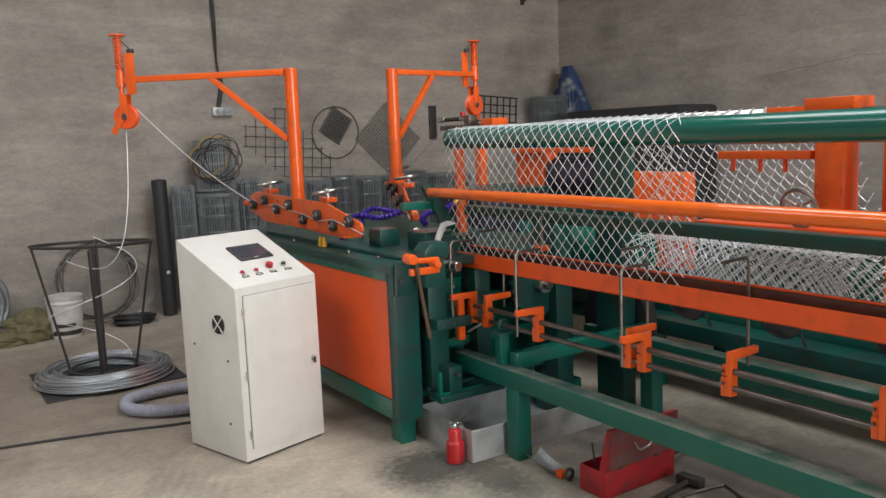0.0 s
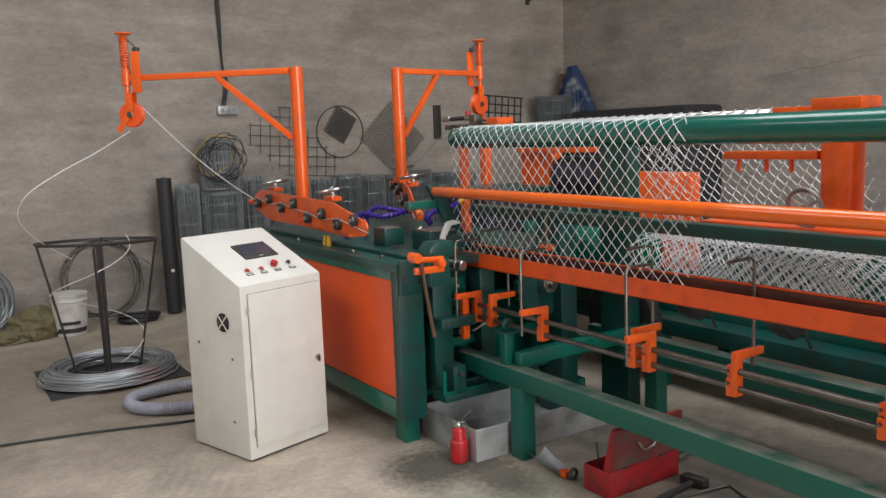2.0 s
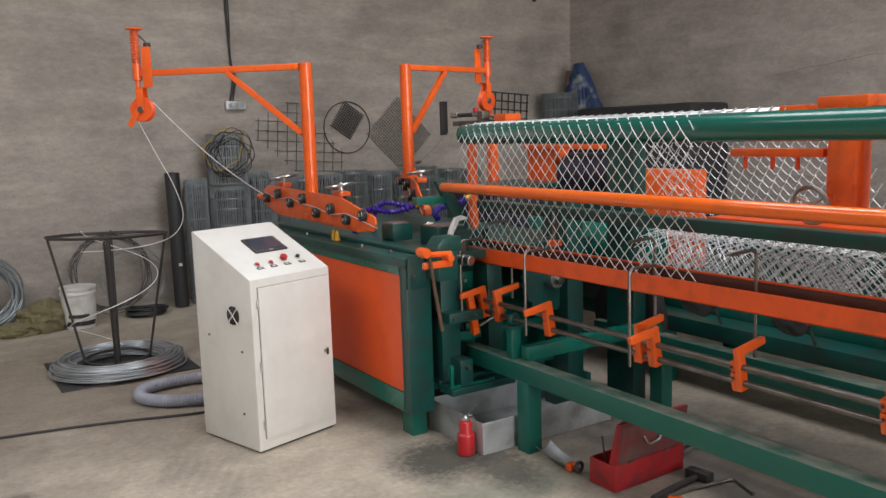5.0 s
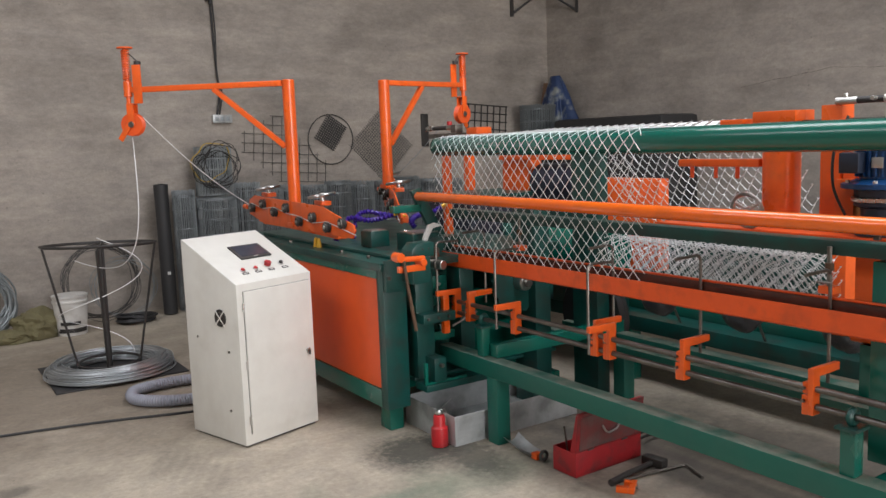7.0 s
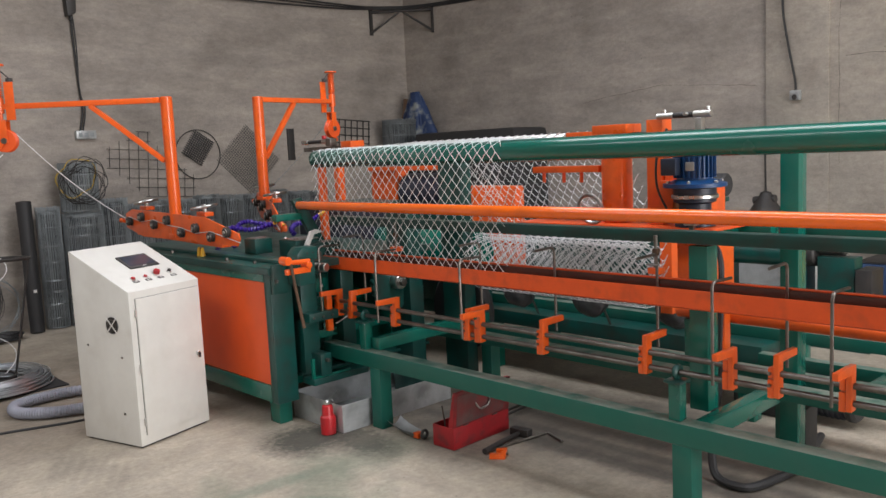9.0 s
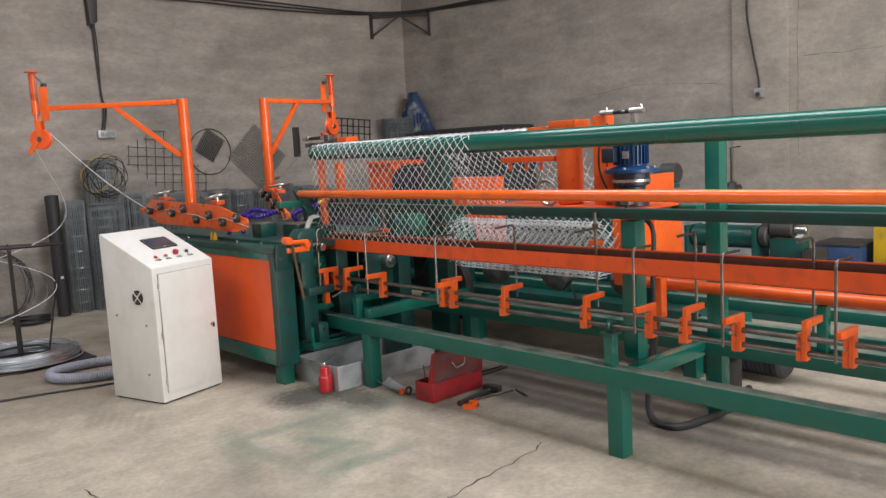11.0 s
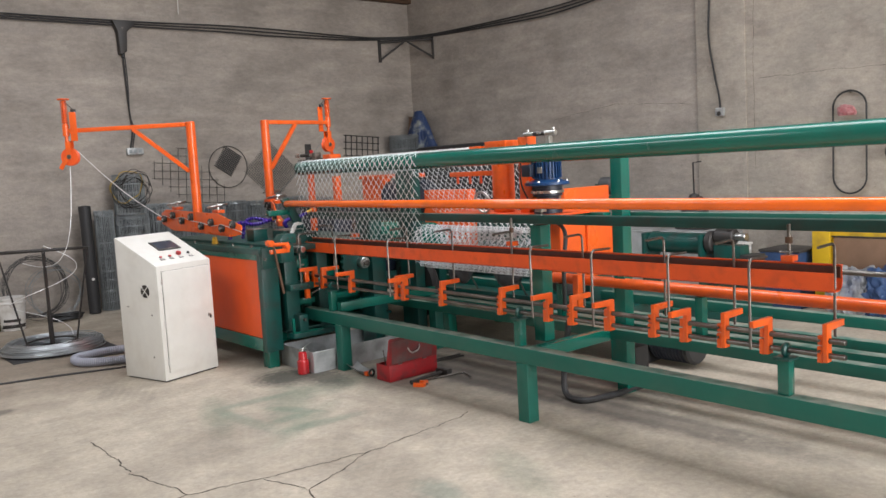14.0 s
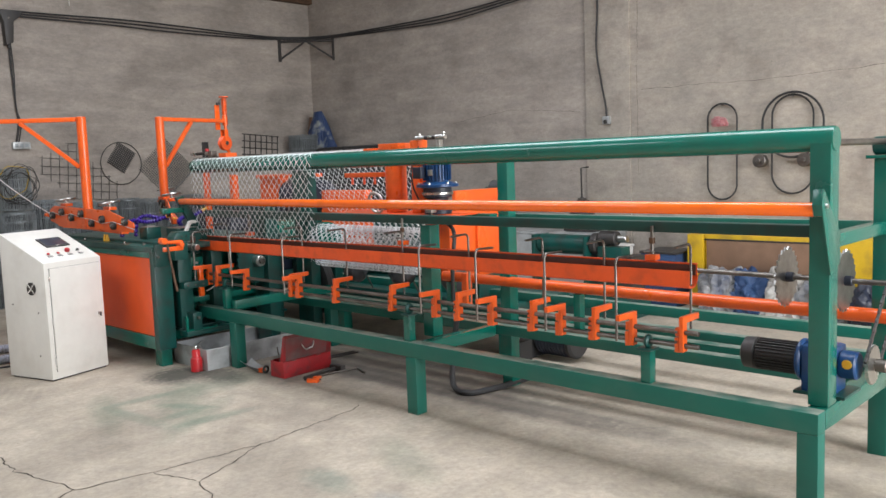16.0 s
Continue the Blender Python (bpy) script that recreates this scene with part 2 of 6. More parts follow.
def box(x0, x1, y0, y1, z0, z1, bevel=0.004, bm=None, turn=None):
    own = bmesh.new()
    bmesh.ops.create_cube(own, size=1.0)
    for v in own.verts:
        v.co = Vector(((x0 + x1) / 2 + v.co.x * (x1 - x0), (y0 + y1) / 2 + v.co.y * (y1 - y0), (z0 + z1) / 2 + v.co.z * (z1 - z0)))
    if bevel:
        bmesh.ops.bevel(own, geom=own.edges[:], offset=min(bevel, 0.45 * min(abs(x1 - x0), abs(y1 - y0), abs(z1 - z0))), segments=2, affect="EDGES", profile=0.6)
    if turn is not None:
        own.transform(turn)
    return join(bm, own)


def join(bm, own):
    if bm is None:
        return own
    me = bpy.data.meshes.new("tmp")
    own.to_mesh(me)
    own.free()
    bm.from_mesh(me)
    bpy.data.meshes.remove(me)
    return bm


def tube(points, r, seg=8, closed=False, bm=None, caps=True):
    """A round bar along points; r is one radius or one for each point."""
    bm = bm if bm is not None else bmesh.new()
    pts = [Vector(p) for p in points]
    rings, n = [], len(pts)
    up = None
    for i, p in enumerate(pts):
        a = pts[i - 1] if i or closed else p
        c = pts[(i + 1) % n] if i < n - 1 or closed else p
        d = (c - a).normalized()
        if up is None:
            up = d.orthogonal().normalized()
        up = (up - d * up.dot(d))
        up = up.normalized() if up.length > 1e-6 else d.orthogonal().normalized()
        side = d.cross(up)
        rad = r[i] if isinstance(r, (list, tuple)) else r
        rings.append([bm.verts.new(p + (up * math.cos(2 * math.pi * k / seg) + side * math.sin(2 * math.pi * k / seg)) * rad) for k in range(seg)])
    for i in range(n if closed else n - 1):
        a, c = rings[i], rings[(i + 1) % n]
        for k in range(seg):
            bm.faces.new((a[k], a[(k + 1) % seg], c[(k + 1) % seg], c[k]))
    if caps and not closed:
        bm.faces.new(rings[0][::-1])
        bm.faces.new(rings[-1])
    return bm


def rod(a, b, r, seg=16, bm=None):
    """A round bar with slightly rounded ends."""
    a, b = Vector(a), Vector(b)
    d = (b - a).normalized()
    e = min(0.12 * r, 0.3 * (b - a).length)
    return tube([a, a + d * e, b - d * e, b], [r - e, r, r, r - e], seg, bm=bm)


def profile(points, axis, lo, hi, bevel=0.0, bm=None):
    """A plate of the outline points, pushed along an axis from lo to hi."""
    own = bmesh.new()

    def at(p, h):
        return {"x": (h, p[0], p[1]), "y": (p[0], h, p[1]), "z": (p[0], p[1], h)}[axis]

    a = [own.verts.new(at(p, lo)) for p in points]
    c = [own.verts.new(at(p, hi)) for p in points]
    own.faces.new(a[::-1])
    own.faces.new(c)
    for i in range(len(points)):
        j = (i + 1) % len(points)
        own.faces.new((a[i], a[j], c[j], c[i]))
    bmesh.ops.recalc_face_normals(own, faces=own.faces)
    if bevel:
        bmesh.ops.bevel(own, geom=own.edges[:], offset=bevel, segments=2, affect="EDGES", profile=0.6)
    return join(bm, own)


def torus(centre, big, small, axis="z", n=32, seg=8, bm=None, turn=None):
    pts = []
    for i in range(n):
        a = 2 * math.pi * i / n
        u, v = big * math.cos(a), big * math.sin(a)
        p = Vector({"z": (u, v, 0), "x": (0, u, v), "y": (u, 0, v)}[axis])
        if turn is not None:
            p = turn @ p
        pts.append(Vector(centre) + p)
    return tube(pts, small, seg, closed=True, bm=bm)


# ---- the hall ----
NORTH, EAST, WEST, SOUTH, ROOF = 8.98, 7.64, -5.2, -7.6, 5.2


def wall_material(name, base, second, course):
    """Limewashed blockwork: faint courses under a worn wash."""
    m = material(name, base, 0.85, second=second, scale=1.5, amount=0.85, fine=42, bump=0.35, dirt=tuple(c * 0.55 for c in base), dirt_scale=1.3, dirt_amount=0.5)
    n, l = m.node_tree.nodes, m.node_tree.links
    co = n.new("ShaderNodeTexCoord")
    mp = n.new("ShaderNodeMapping")
    mp.inputs["Scale"].default_value = (1.0, 1.0, 4.5)
    st = n.new("ShaderNodeTexNoise")
    st.inputs["Scale"].default_value, st.inputs["Detail"].default_value = 1.1, 8.0
    l.new(co.outputs["Object"], mp.inputs["Vector"])
    l.new(mp.outputs["Vector"], st.inputs["Vector"])
    b = n["Principled BSDF"]
    old = b.inputs["Base Color"].links[0].from_socket
    x = n.new("ShaderNodeMix")
    x.data_type = "RGBA"
    r = n.new("ShaderNodeMapRange")
    r.inputs["From Min"].default_value, r.inputs["From Max"].default_value, r.inputs["To Max"].default_value = 0.46, 0.72, 0.36
    l.new(st.outputs["Fac"], r.inputs["Value"])
    l.new(r.outputs["Result"], x.inputs[0])
    l.new(old, x.inputs[6])
    x.inputs[7].default_value = (*[min(1, c * 1.5) for c in base], 1)
    l.new(x.outputs[2], b.inputs["Base Color"])
    # courses
    wv = n.new("ShaderNodeTexWave")
    wv.wave_type, wv.bands_direction, wv.wave_profile = "BANDS", "Z", "SIN"
    wv.inputs["Scale"].default_value, wv.inputs["Distortion"].default_value, wv.inputs["Detail"].default_value = 0.314 / course, 1.2, 4.0
    l.new(co.outputs["Object"], wv.inputs["Vector"])
    bp = n.new("ShaderNodeBump")
    bp.inputs["Strength"].default_value, bp.inputs["Distance"].default_value = 0.25, 0.012
    l.new(wv.outputs["Fac"], bp.inputs["Height"])
    first = b.inputs["Normal"].links[0].from_socket
    l.new(first, bp.inputs["Normal"])
    l.new(bp.outputs["Normal"], b.inputs["Normal"])
    return m


WALL = wall_material("limewashed_block_wall", (0.362, 0.324, 0.288), (0.265, 0.236, 0.210), 0.21)
PLASTER = material("bare_plaster", (0.415, 0.37, 0.318), 0.85, second=(0.30, 0.275, 0.24), scale=1.6, amount=0.8, fine=45, bump=0.25, dirt=(0.22, 0.19, 0.165), dirt_scale=2.4, dirt_amount=0.55)
for wash in (WALL, PLASTER):
    mottle(wash, 2.6, 0.91, 1.08, (1, 1, 3.2), (1.0, 0.99, 0.965))
    mottle(wash, 13.0, 0.90, 1.09, (1, 1, 2.0))
    mottle(wash, 60.0, 0.93, 1.06)
    pitted(wash, 9.0, 0.10, (0.12, 0.10, 0.085), 0.5)
mottle(CREAM, 2.2, 0.94, 1.05, (1, 1, 1), (0.99, 1.0, 1.0))
ROOFING = material("grey_roof_sheet", (0.30, 0.30, 0.31), 0.6, second=(0.22, 0.22, 0.23), scale=2, amount=0.6, bump=0.05)


def floor_material():
    m = material("worn_concrete", (0.475, 0.418, 0.338), 0.72, second=(0.30, 0.262, 0.208), scale=2.3, amount=0.65, fine=34, bump=0.12, dirt=(0.27, 0.235, 0.185), dirt_scale=2.6, dirt_amount=0.55)
    n, l = m.node_tree.nodes, m.node_tree.links
    b = n["Principled BSDF"]
    co = n.new("ShaderNodeTexCoord")

    def spot(x, y, rx, ry, turn, colour, strength, rough_scale, lo=0.0, hi=0.55):
        mp = n.new("ShaderNodeMapping")
        mp.vector_type = "TEXTURE"
        mp.inputs["Location"].default_value, mp.inputs["Rotation"].default_value, mp.inputs["Scale"].default_value = (x, y, 0), (0, 0, radians(turn)), (rx, ry, 1)
        l.new(co.outputs["Object"], mp.inputs["Vector"])
        g = n.new("ShaderNodeTexGradient")
        g.gradient_type = "SPHERICAL"
        l.new(mp.outputs["Vector"], g.inputs["Vector"])
        t = n.new("ShaderNodeTexNoise")
        t.inputs["Scale"].default_value, t.inputs["Detail"].default_value, t.inputs["Roughness"].default_value = rough_scale, 10, 0.7
        l.new(co.outputs["Object"], t.inputs["Vector"])
        k = n.new("ShaderNodeMath")
        k.operation = "MULTIPLY"
        l.new(g.outputs["Fac"], k.inputs[0])
        l.new(t.outputs["Fac"], k.inputs[1])
        r = n.new("ShaderNodeMapRange")
        r.inputs["From Min"].default_value, r.inputs["From Max"].default_value, r.inputs["To Max"].default_value = lo + 0.08, hi * 0.6, strength
        l.new(k.outputs[0], r.inputs["Value"])
        x = n.new("ShaderNodeMix")
        x.data_type = "RGBA"
        l.new(r.outputs["Result"], x.inputs[0])
        l.new(b.inputs["Base Color"].links[0].from_socket, x.inputs[6])
        x.inputs[7].default_value = (*colour, 1)
        l.new(x.outputs[2], b.inputs["Base Color"])

    green, dark = (0.12, 0.17, 0.12), (0.055, 0.055, 0.045)
    spot(1.75, 3.05, 0.9, 0.25, 60, green, 0.42, 7)
    spot(1.25, 3.15, 0.75, 0.16, 70, green, 0.4, 8)
    spot(1.6, 2.55, 0.8, 0.14, 35, green, 0.35, 8)
    spot(2.2, 3.2, 0.6, 0.3, 10, green, 0.45, 8)
    spot(1.9, 0.9, 0.6, 0.2, 65, green, 0.3, 8)
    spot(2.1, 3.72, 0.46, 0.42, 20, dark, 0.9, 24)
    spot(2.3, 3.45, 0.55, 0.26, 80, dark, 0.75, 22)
    spot(1.43, 1.0, 0.32, 0.16, 80, (0.14, 0.20, 0.165), 0.5, 12)
    spot(1.42, 0.5, 0.28, 0.14, 60, (0.20, 0.22, 0.23), 0.5, 12)
    # brown tint at the back left, darkened further for the weaker gate daylight
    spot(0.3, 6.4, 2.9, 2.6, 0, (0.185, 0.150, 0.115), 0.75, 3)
    for k in range(7):
        spot(0.92 + 0.032 * k, 4.46 - 0.075 * k, 0.30, 0.05, 62, (0.19, 0.17, 0.14), 0.34, 24)
    # strokes of green paint
    paint = (0.07, 0.17, 0.125)
    spot(1.58, 3.27, 0.42, 0.11, -3, paint, 0.35, 26)
    spot(1.33, 2.85, 0.60, 0.10, 94, paint, 0.35, 26)
    spot(1.64, 2.45, 0.48, 0.11, -5, paint, 0.35, 26)
    spot(1.66, 2.86, 0.34, 0.09, -60, paint, 0.34, 26)
    spot(1.56, 2.70, 0.28, 0.09, 5, paint, 0.36, 26)
    # worn and oily patches
    for x, y, rx, ry, turn, s in ((0.9, 2.6, 0.9, 0.5, 20, 0.5), (1.2, 1.2, 1.2, 0.5, 60, 0.45), (0.4, 0.6, 1.1, 0.7, 10, 0.4), (1.7, -0.4, 0.9, 0.5, 75, 0.45), (1.0, -1.2, 1.3, 0.6, 30, 0.4), (2.0, 2.0, 0.8, 0.3, 85, 0.5)):
        spot(x, y, rx, ry, turn, (0.21, 0.18, 0.145), s * 0.75, 9)
    # dark bands under the machine: the frame's soft shade painted in, with some oil
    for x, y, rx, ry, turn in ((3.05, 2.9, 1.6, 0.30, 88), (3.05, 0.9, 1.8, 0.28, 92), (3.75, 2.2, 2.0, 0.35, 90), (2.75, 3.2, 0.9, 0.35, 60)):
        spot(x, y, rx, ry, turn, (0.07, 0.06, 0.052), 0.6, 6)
    # small dark stain
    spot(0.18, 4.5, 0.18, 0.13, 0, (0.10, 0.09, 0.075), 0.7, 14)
    # broad dark patch and lengthwise streaks: beam shadows put into the oily floor's colour
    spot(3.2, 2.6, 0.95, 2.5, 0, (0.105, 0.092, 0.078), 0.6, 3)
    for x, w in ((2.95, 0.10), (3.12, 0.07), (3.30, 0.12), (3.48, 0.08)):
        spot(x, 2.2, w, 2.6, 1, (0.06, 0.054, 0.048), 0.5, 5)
    return m


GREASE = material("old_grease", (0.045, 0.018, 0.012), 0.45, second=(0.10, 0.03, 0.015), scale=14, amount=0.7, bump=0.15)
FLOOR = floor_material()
mottle(FLOOR, 6.5, 0.90, 1.06, (1, 1, 1), (1.01, 1.0, 0.97))
mottle(FLOOR, 27.0, 0.87, 1.09)
mottle(FLOOR, 110.0, 0.92, 1.06)
pitted(FLOOR, 13.0, 0.10, (0.10, 0.085, 0.065), 0.65)


def hall():
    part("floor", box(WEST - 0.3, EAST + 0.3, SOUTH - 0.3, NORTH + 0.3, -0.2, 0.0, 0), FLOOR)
    part("wall_north", box(WEST, EAST, NORTH, NORTH + 0.25, 0, ROOF, 0), WALL)
    part("wall_east", box(EAST, EAST + 0.25, 3.52, NORTH + 0.25, 0, ROOF, 0), WALL)
    part("wall_east_plastered", box(EAST, EAST + 0.25, SOUTH, 3.52, 0, ROOF, 0), PLASTER)
    part("roof_beam", box(WEST, EAST, NORTH - 0.12, NORTH, 4.275, 4.48, 0.005), RUST)
    part("pier", box(EAST - 0.03, EAST, 2.9, 3.515, 0, ROOF, 0.006), PLASTER)
    part("wall_west", box(WEST - 0.25, WEST, SOUTH, NORTH + 0.25, 0, ROOF, 0), WALL)
    bm = box(WEST - 0.25, -0.4, SOUTH - 0.25, SOUTH, 0, ROOF, 0)
    box(5.6, EAST + 0.25, SOUTH - 0.25, SOUTH, 0, ROOF, 0, bm)
    box(-0.4, 5.6, SOUTH - 0.25, SOUTH, 4.3, ROOF, 0, bm)
    part("wall_south", bm, WALL)
    bm = bmesh.new()
    xs = [(WEST - 0.3, -2.9), (-1.5, 2.2), (3.6, EAST + 0.3)]
    for a, c in xs:
        box(a, c, SOUTH - 0.3, NORTH + 0.3, ROOF, ROOF + 0.08, 0, bm)
    # rooflight openings; the western one is only assumed, for its added lamp
    for a, c, lo, hi in ((-2.9, -1.5, 0.5, 7.5), (2.2, 3.6, -3.5, 5.5)):
        box(a, c, SOUTH - 0.3, lo, ROOF, ROOF + 0.08, 0, bm)
        box(a, c, hi, NORTH + 0.3, ROOF, ROOF + 0.08, 0, bm)
    part("ceiling", bm, ROOFING)
    for ob in list(scene.objects):
        if ob.type == "MESH" and ob.name.split("_")[0] in ("floor", "wall", "pier", "ceiling", "roof"):
            tagged(ob, {"roof": "red-brown painted steel roof beam along the wall", "floor": "worn stained concrete workshop floor with cracks", "wall": "grey-brown limewashed block wall of a workshop", "pier": "flat plastered pier on the workshop wall", "ceiling": "grey sheet roof with rooflight openings"}[ob.name.split("_")[0]], ob.name.split("_")[0], kind="structure")


hall()


# ---- the weaving frame ----
BEAM_X, PIPE_X, PIPE_Z, BAR_X, BAR_Z = 2.49, 2.66, 1.648, 2.528, 1.350
BACK_X = 3.56
LEFT_Y, END_Y = 4.05, -1.07


def weaving_frame():
    f = thing("weaving_frame", "long green steel frame of the chain-link weaving machine", "machine frame")
    part("front_beam", box(BEAM_X, BEAM_X + 0.09, END_Y, LEFT_Y, 0.375, 0.470), GREEN_DUST, f, "green square-tube beam with dust on its top")
    part("back_beam", box(BACK_X - 0.09, BACK_X, END_Y, LEFT_Y, 0.375, 0.470), GREEN_DUST, f)
    part("middle_beam", box(3.25, 3.33, END_Y + 0.1, LEFT_Y, 0.40, 0.468), GREEN_DUST, f)
    part("middle_beam", box(4.15, 4.22, END_Y + 0.1, 4.4, 0.46, 0.53), GREEN_DUST, f)
    part("middle_beam", box(3.80, 3.87, END_Y + 0.1, 1.75, 0.40, 0.465), GREEN_DUST, f)
    part("tie_member", box(BACK_X + 0.002, 3.799, 1.02, 1.09, 0.405, 0.46), GREEN, f)
    for y in (3.485, 1.405, END_Y):
        for x, z in ((BEAM_X + 0.001, 0.374), (BACK_X - 0.091, 0.374)):
            part("leg", box(x, x + 0.088, y, y + 0.092, 0.0, z), GREEN_DUST, f)
    # cross members
    part("cross_member", box(BEAM_X + 0.06, BACK_X - 0.004, 3.55, 3.615, 0.4715, 0.545), GREEN, f)
    part("cross_member", box(BEAM_X + 0.091, 3.249, 1.37, 1.439, 0.39, 0.4685), GREEN, f)
    part("end_cross_member", box(BEAM_X + 0.092, BACK_X - 0.092, END_Y, END_Y + 0.08, 0.376, 0.469), GREEN, f)
    part("upper_cross_member", box(PIPE_X + 0.03, BACK_X - 0.07, END_Y + 0.02, END_Y + 0.09, 1.165, 1.225), GREEN, f)
    # end posts
    part("end_post", box(2.607, 2.713, END_Y, END_Y + 0.088, 0.472, 1.655), GREEN, f)
    part("back_end_post", box(BACK_X - 0.07, BACK_X + 0.02, END_Y, END_Y + 0.088, 0.472, 1.545), GREEN, f)
    part("cap_plate", box(BACK_X - 0.10, BACK_X + 0.05, END_Y - 0.03, END_Y + 0.12, 1.546, 1.564, 0.003), GREEN, f)
    part("bearing", rod((BACK_X - 0.025, END_Y - 0.04, 1.612), (BACK_X - 0.025, END_Y + 0.10, 1.612), 0.047), GREEN_DIRTY_SHADED, f)
    part("tie_rod", rod((2.70, END_Y + 0.045, 1.632), (BACK_X - 0.03, END_Y + 0.045, 1.632), 0.016), ROD, f, "bare steel tie rod")
    # slanting bracket that holds the press bar
    br = part("bar_bracket", profile([(2.486, 1.372), (2.503, 1.437), (2.509, 1.434), (2.494, 1.374), (2.512, 1.325), (2.506, 1.322)], "y", END_Y - 0.001, END_Y + 0.034, 0.001), GREEN, f, "folded green steel bracket at the end of the press bar")
    out = [(2.486, 1.372), (2.503, 1.437), (2.514, 1.437), (2.7155, 1.235), (2.7155, 1.10), (2.603, 1.06)]
    part("face_plate", profile(out, "y", END_Y - 0.007, END_Y - 0.001, 0.0015), GREEN, br)
    part("bolt", rod((2.535, END_Y - 0.016, 1.365), (2.535, END_Y - 0.006, 1.365), 0.011, 6), STEEL, br)
    # posts inside the frame
    part("back_post", box(3.385, 3.475, 1.345, 1.435, 0.0, 1.60), GREEN, f)
    # black material: the shade low behind the frame is put into its colour
    part("foot_plate", box(3.48, 3.62, 1.345, 1.50, 0.0, 0.30), RUBBER, f, "foot block of the back post, blackened for shade")
    part("rail_post", box(2.70, 2.79, 1.44, 1.53, 0.471, 1.204), GREEN, f)
    # darker green here: the shade on the rail's west face is in its colour
    part("rail", box(2.70, 2.775, END_Y + 0.09, 4.2, 1.212, 1.266), GREEN_DIRTY_SHADED, f)
    part("back_rail", box(BACK_X - 0.06, BACK_X, END_Y + 0.092, 1.40, 1.17, 1.225), GREEN_DUST, f)
    # pipe and press bar
    bm = tube([(PIPE_X, END_Y - 0.006, PIPE_Z), (PIPE_X, END_Y + 0.002, PIPE_Z), (PIPE_X, 4.247, PIPE_Z), (PIPE_X, 4.255, PIPE_Z)], [0.051, 0.056, 0.056, 0.051], 40)
    part("guide_pipe", bm, GREEN, f, "thick glossy green steel pipe over which the mesh runs")
    bm = tube([(BAR_X, END_Y + 0.004, BAR_Z), (BAR_X, END_Y + 0.010, BAR_Z), (BAR_X, 4.28, BAR_Z), (BAR_X, 4.30, BAR_Z)], [0.026, 0.030, 0.030, 0.020], 28)
    part("press_bar", bm, BAR_ORANGE, f, "long glossy orange round bar")
    # the bracket of the press bar beside the head
    out = [(2.49, 1.385), (2.56, 1.40), (2.74, 1.08), (2.66, 1.06)]
    part("bar_bracket", profile(out, "y", 4.30, 4.335, 0.003), GREEN_DIRTY_SHADED, f)
    part("stay", box(2.36, 2.56, 4.30, 4.36, 1.255, 1.30), GREEN, f)
    # trough in which the spiral wire runs
    x0, x1, zt, zb = 2.600, 2.678, 1.037, 0.950
    outer = [(x0, zt), (x0, zb + 0.008), (x0 + 0.010, zb)]
    for k in range(9):
        a = -math.pi / 2 + math.pi * k / 8 * 0.62
        outer.append((x1 - 0.034 + 0.045 * math.cos(a), zb + 0.045 + 0.045 * math.sin(a)))
    outer += [(x1 + 0.006, zt - 0.01), (x1 + 0.008, zt + 0.024)]
    t = 0.004
    inner = []
    for i, (x, z) in enumerate(outer):
        p, q = outer[max(i - 1, 0)], outer[min(i + 1, len(outer) - 1)]
        dx, dz = q[0] - p[0], q[1] - p[1]
        ln = math.hypot(dx, dz)
        inner.append((x - dz / ln * t, z + dx / ln * t))
    part("trough", profile(outer + inner[::-1], "y", -0.42, 4.15), ORANGE_DULL, f, "long orange sheet-steel trough, darker inside")
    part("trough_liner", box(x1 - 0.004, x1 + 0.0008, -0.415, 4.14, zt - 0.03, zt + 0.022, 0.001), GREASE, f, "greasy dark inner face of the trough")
    part("trough_lip", box(x1 - 0.004, x1 + 0.016, -0.418, 4.15, zt + 0.025, zt + 0.031, 0.002), ORANGE_DULL, f)
    # the trough falls slightly towards the head
    for ob in f.children:
        if ob.name.startswith("trough"):
            ob.data.transform(Matrix(((1, 0, 0, 0), (0, 1, 0, 0), (0, -0.0044, 1, -0.0018), (0, 0, 0, 1))))
    for y in (3.6, 2.5, 1.46, 0.3):
        part("trough_bracket", box(x1 + 0.012, 2.70, y, y + 0.04, 0.98, 1.02, 0.003), ORANGE, f)
    for y in (3.50, 1.685, -0.17):
        b = part("latch", box(2.664, 2.718, y - 0.03, y + 0.03, zt + 0.0325, zt + 0.062, 0.004), ORANGE, f, "small orange latch with a dark screw")
        part("screw", rod((2.688, y, zt + 0.062), (2.688, y, 1.245), 0.009, 10), ROD, b)
        part("nut", rod((2.688, y, 1.155), (2.688, y, 1.185), 0.017, 6), RUST, b)
        part("thumb_screw", rod((2.66, y - 0.03, zt + 0.078), (2.66, y + 0.03, zt + 0.078), 0.006, 8), ROD, b)
    # small posts with bearings for the rocking shaft
    for y in (3.62, 1.46, -0.262):
        p = part("bearing_post", box(BEAM_X + 0.018, BEAM_X + 0.072, y + 0.006, y + 0.062, 0.471, 0.636), GREEN, f)
        part("bearing_plate", box(BEAM_X, BEAM_X + 0.09, y - 0.006, y + 0.074, 0.637, 0.649, 0.002), GREEN_DIRTY_SHADED, p)
        bm = torus((2.54, y + 0.034, 0.680), 0.022, 0.014, "y", 20, 8)
        part("bearing", bm, GREEN_DIRTY_SHADED, p)
    # take-up roller
    part("take_up_roller", rod((3.40, END_Y - 0.30, 0.752), (3.40, 2.0, 0.752), 0.037, 24), ORANGE, f, "orange take-up roller")
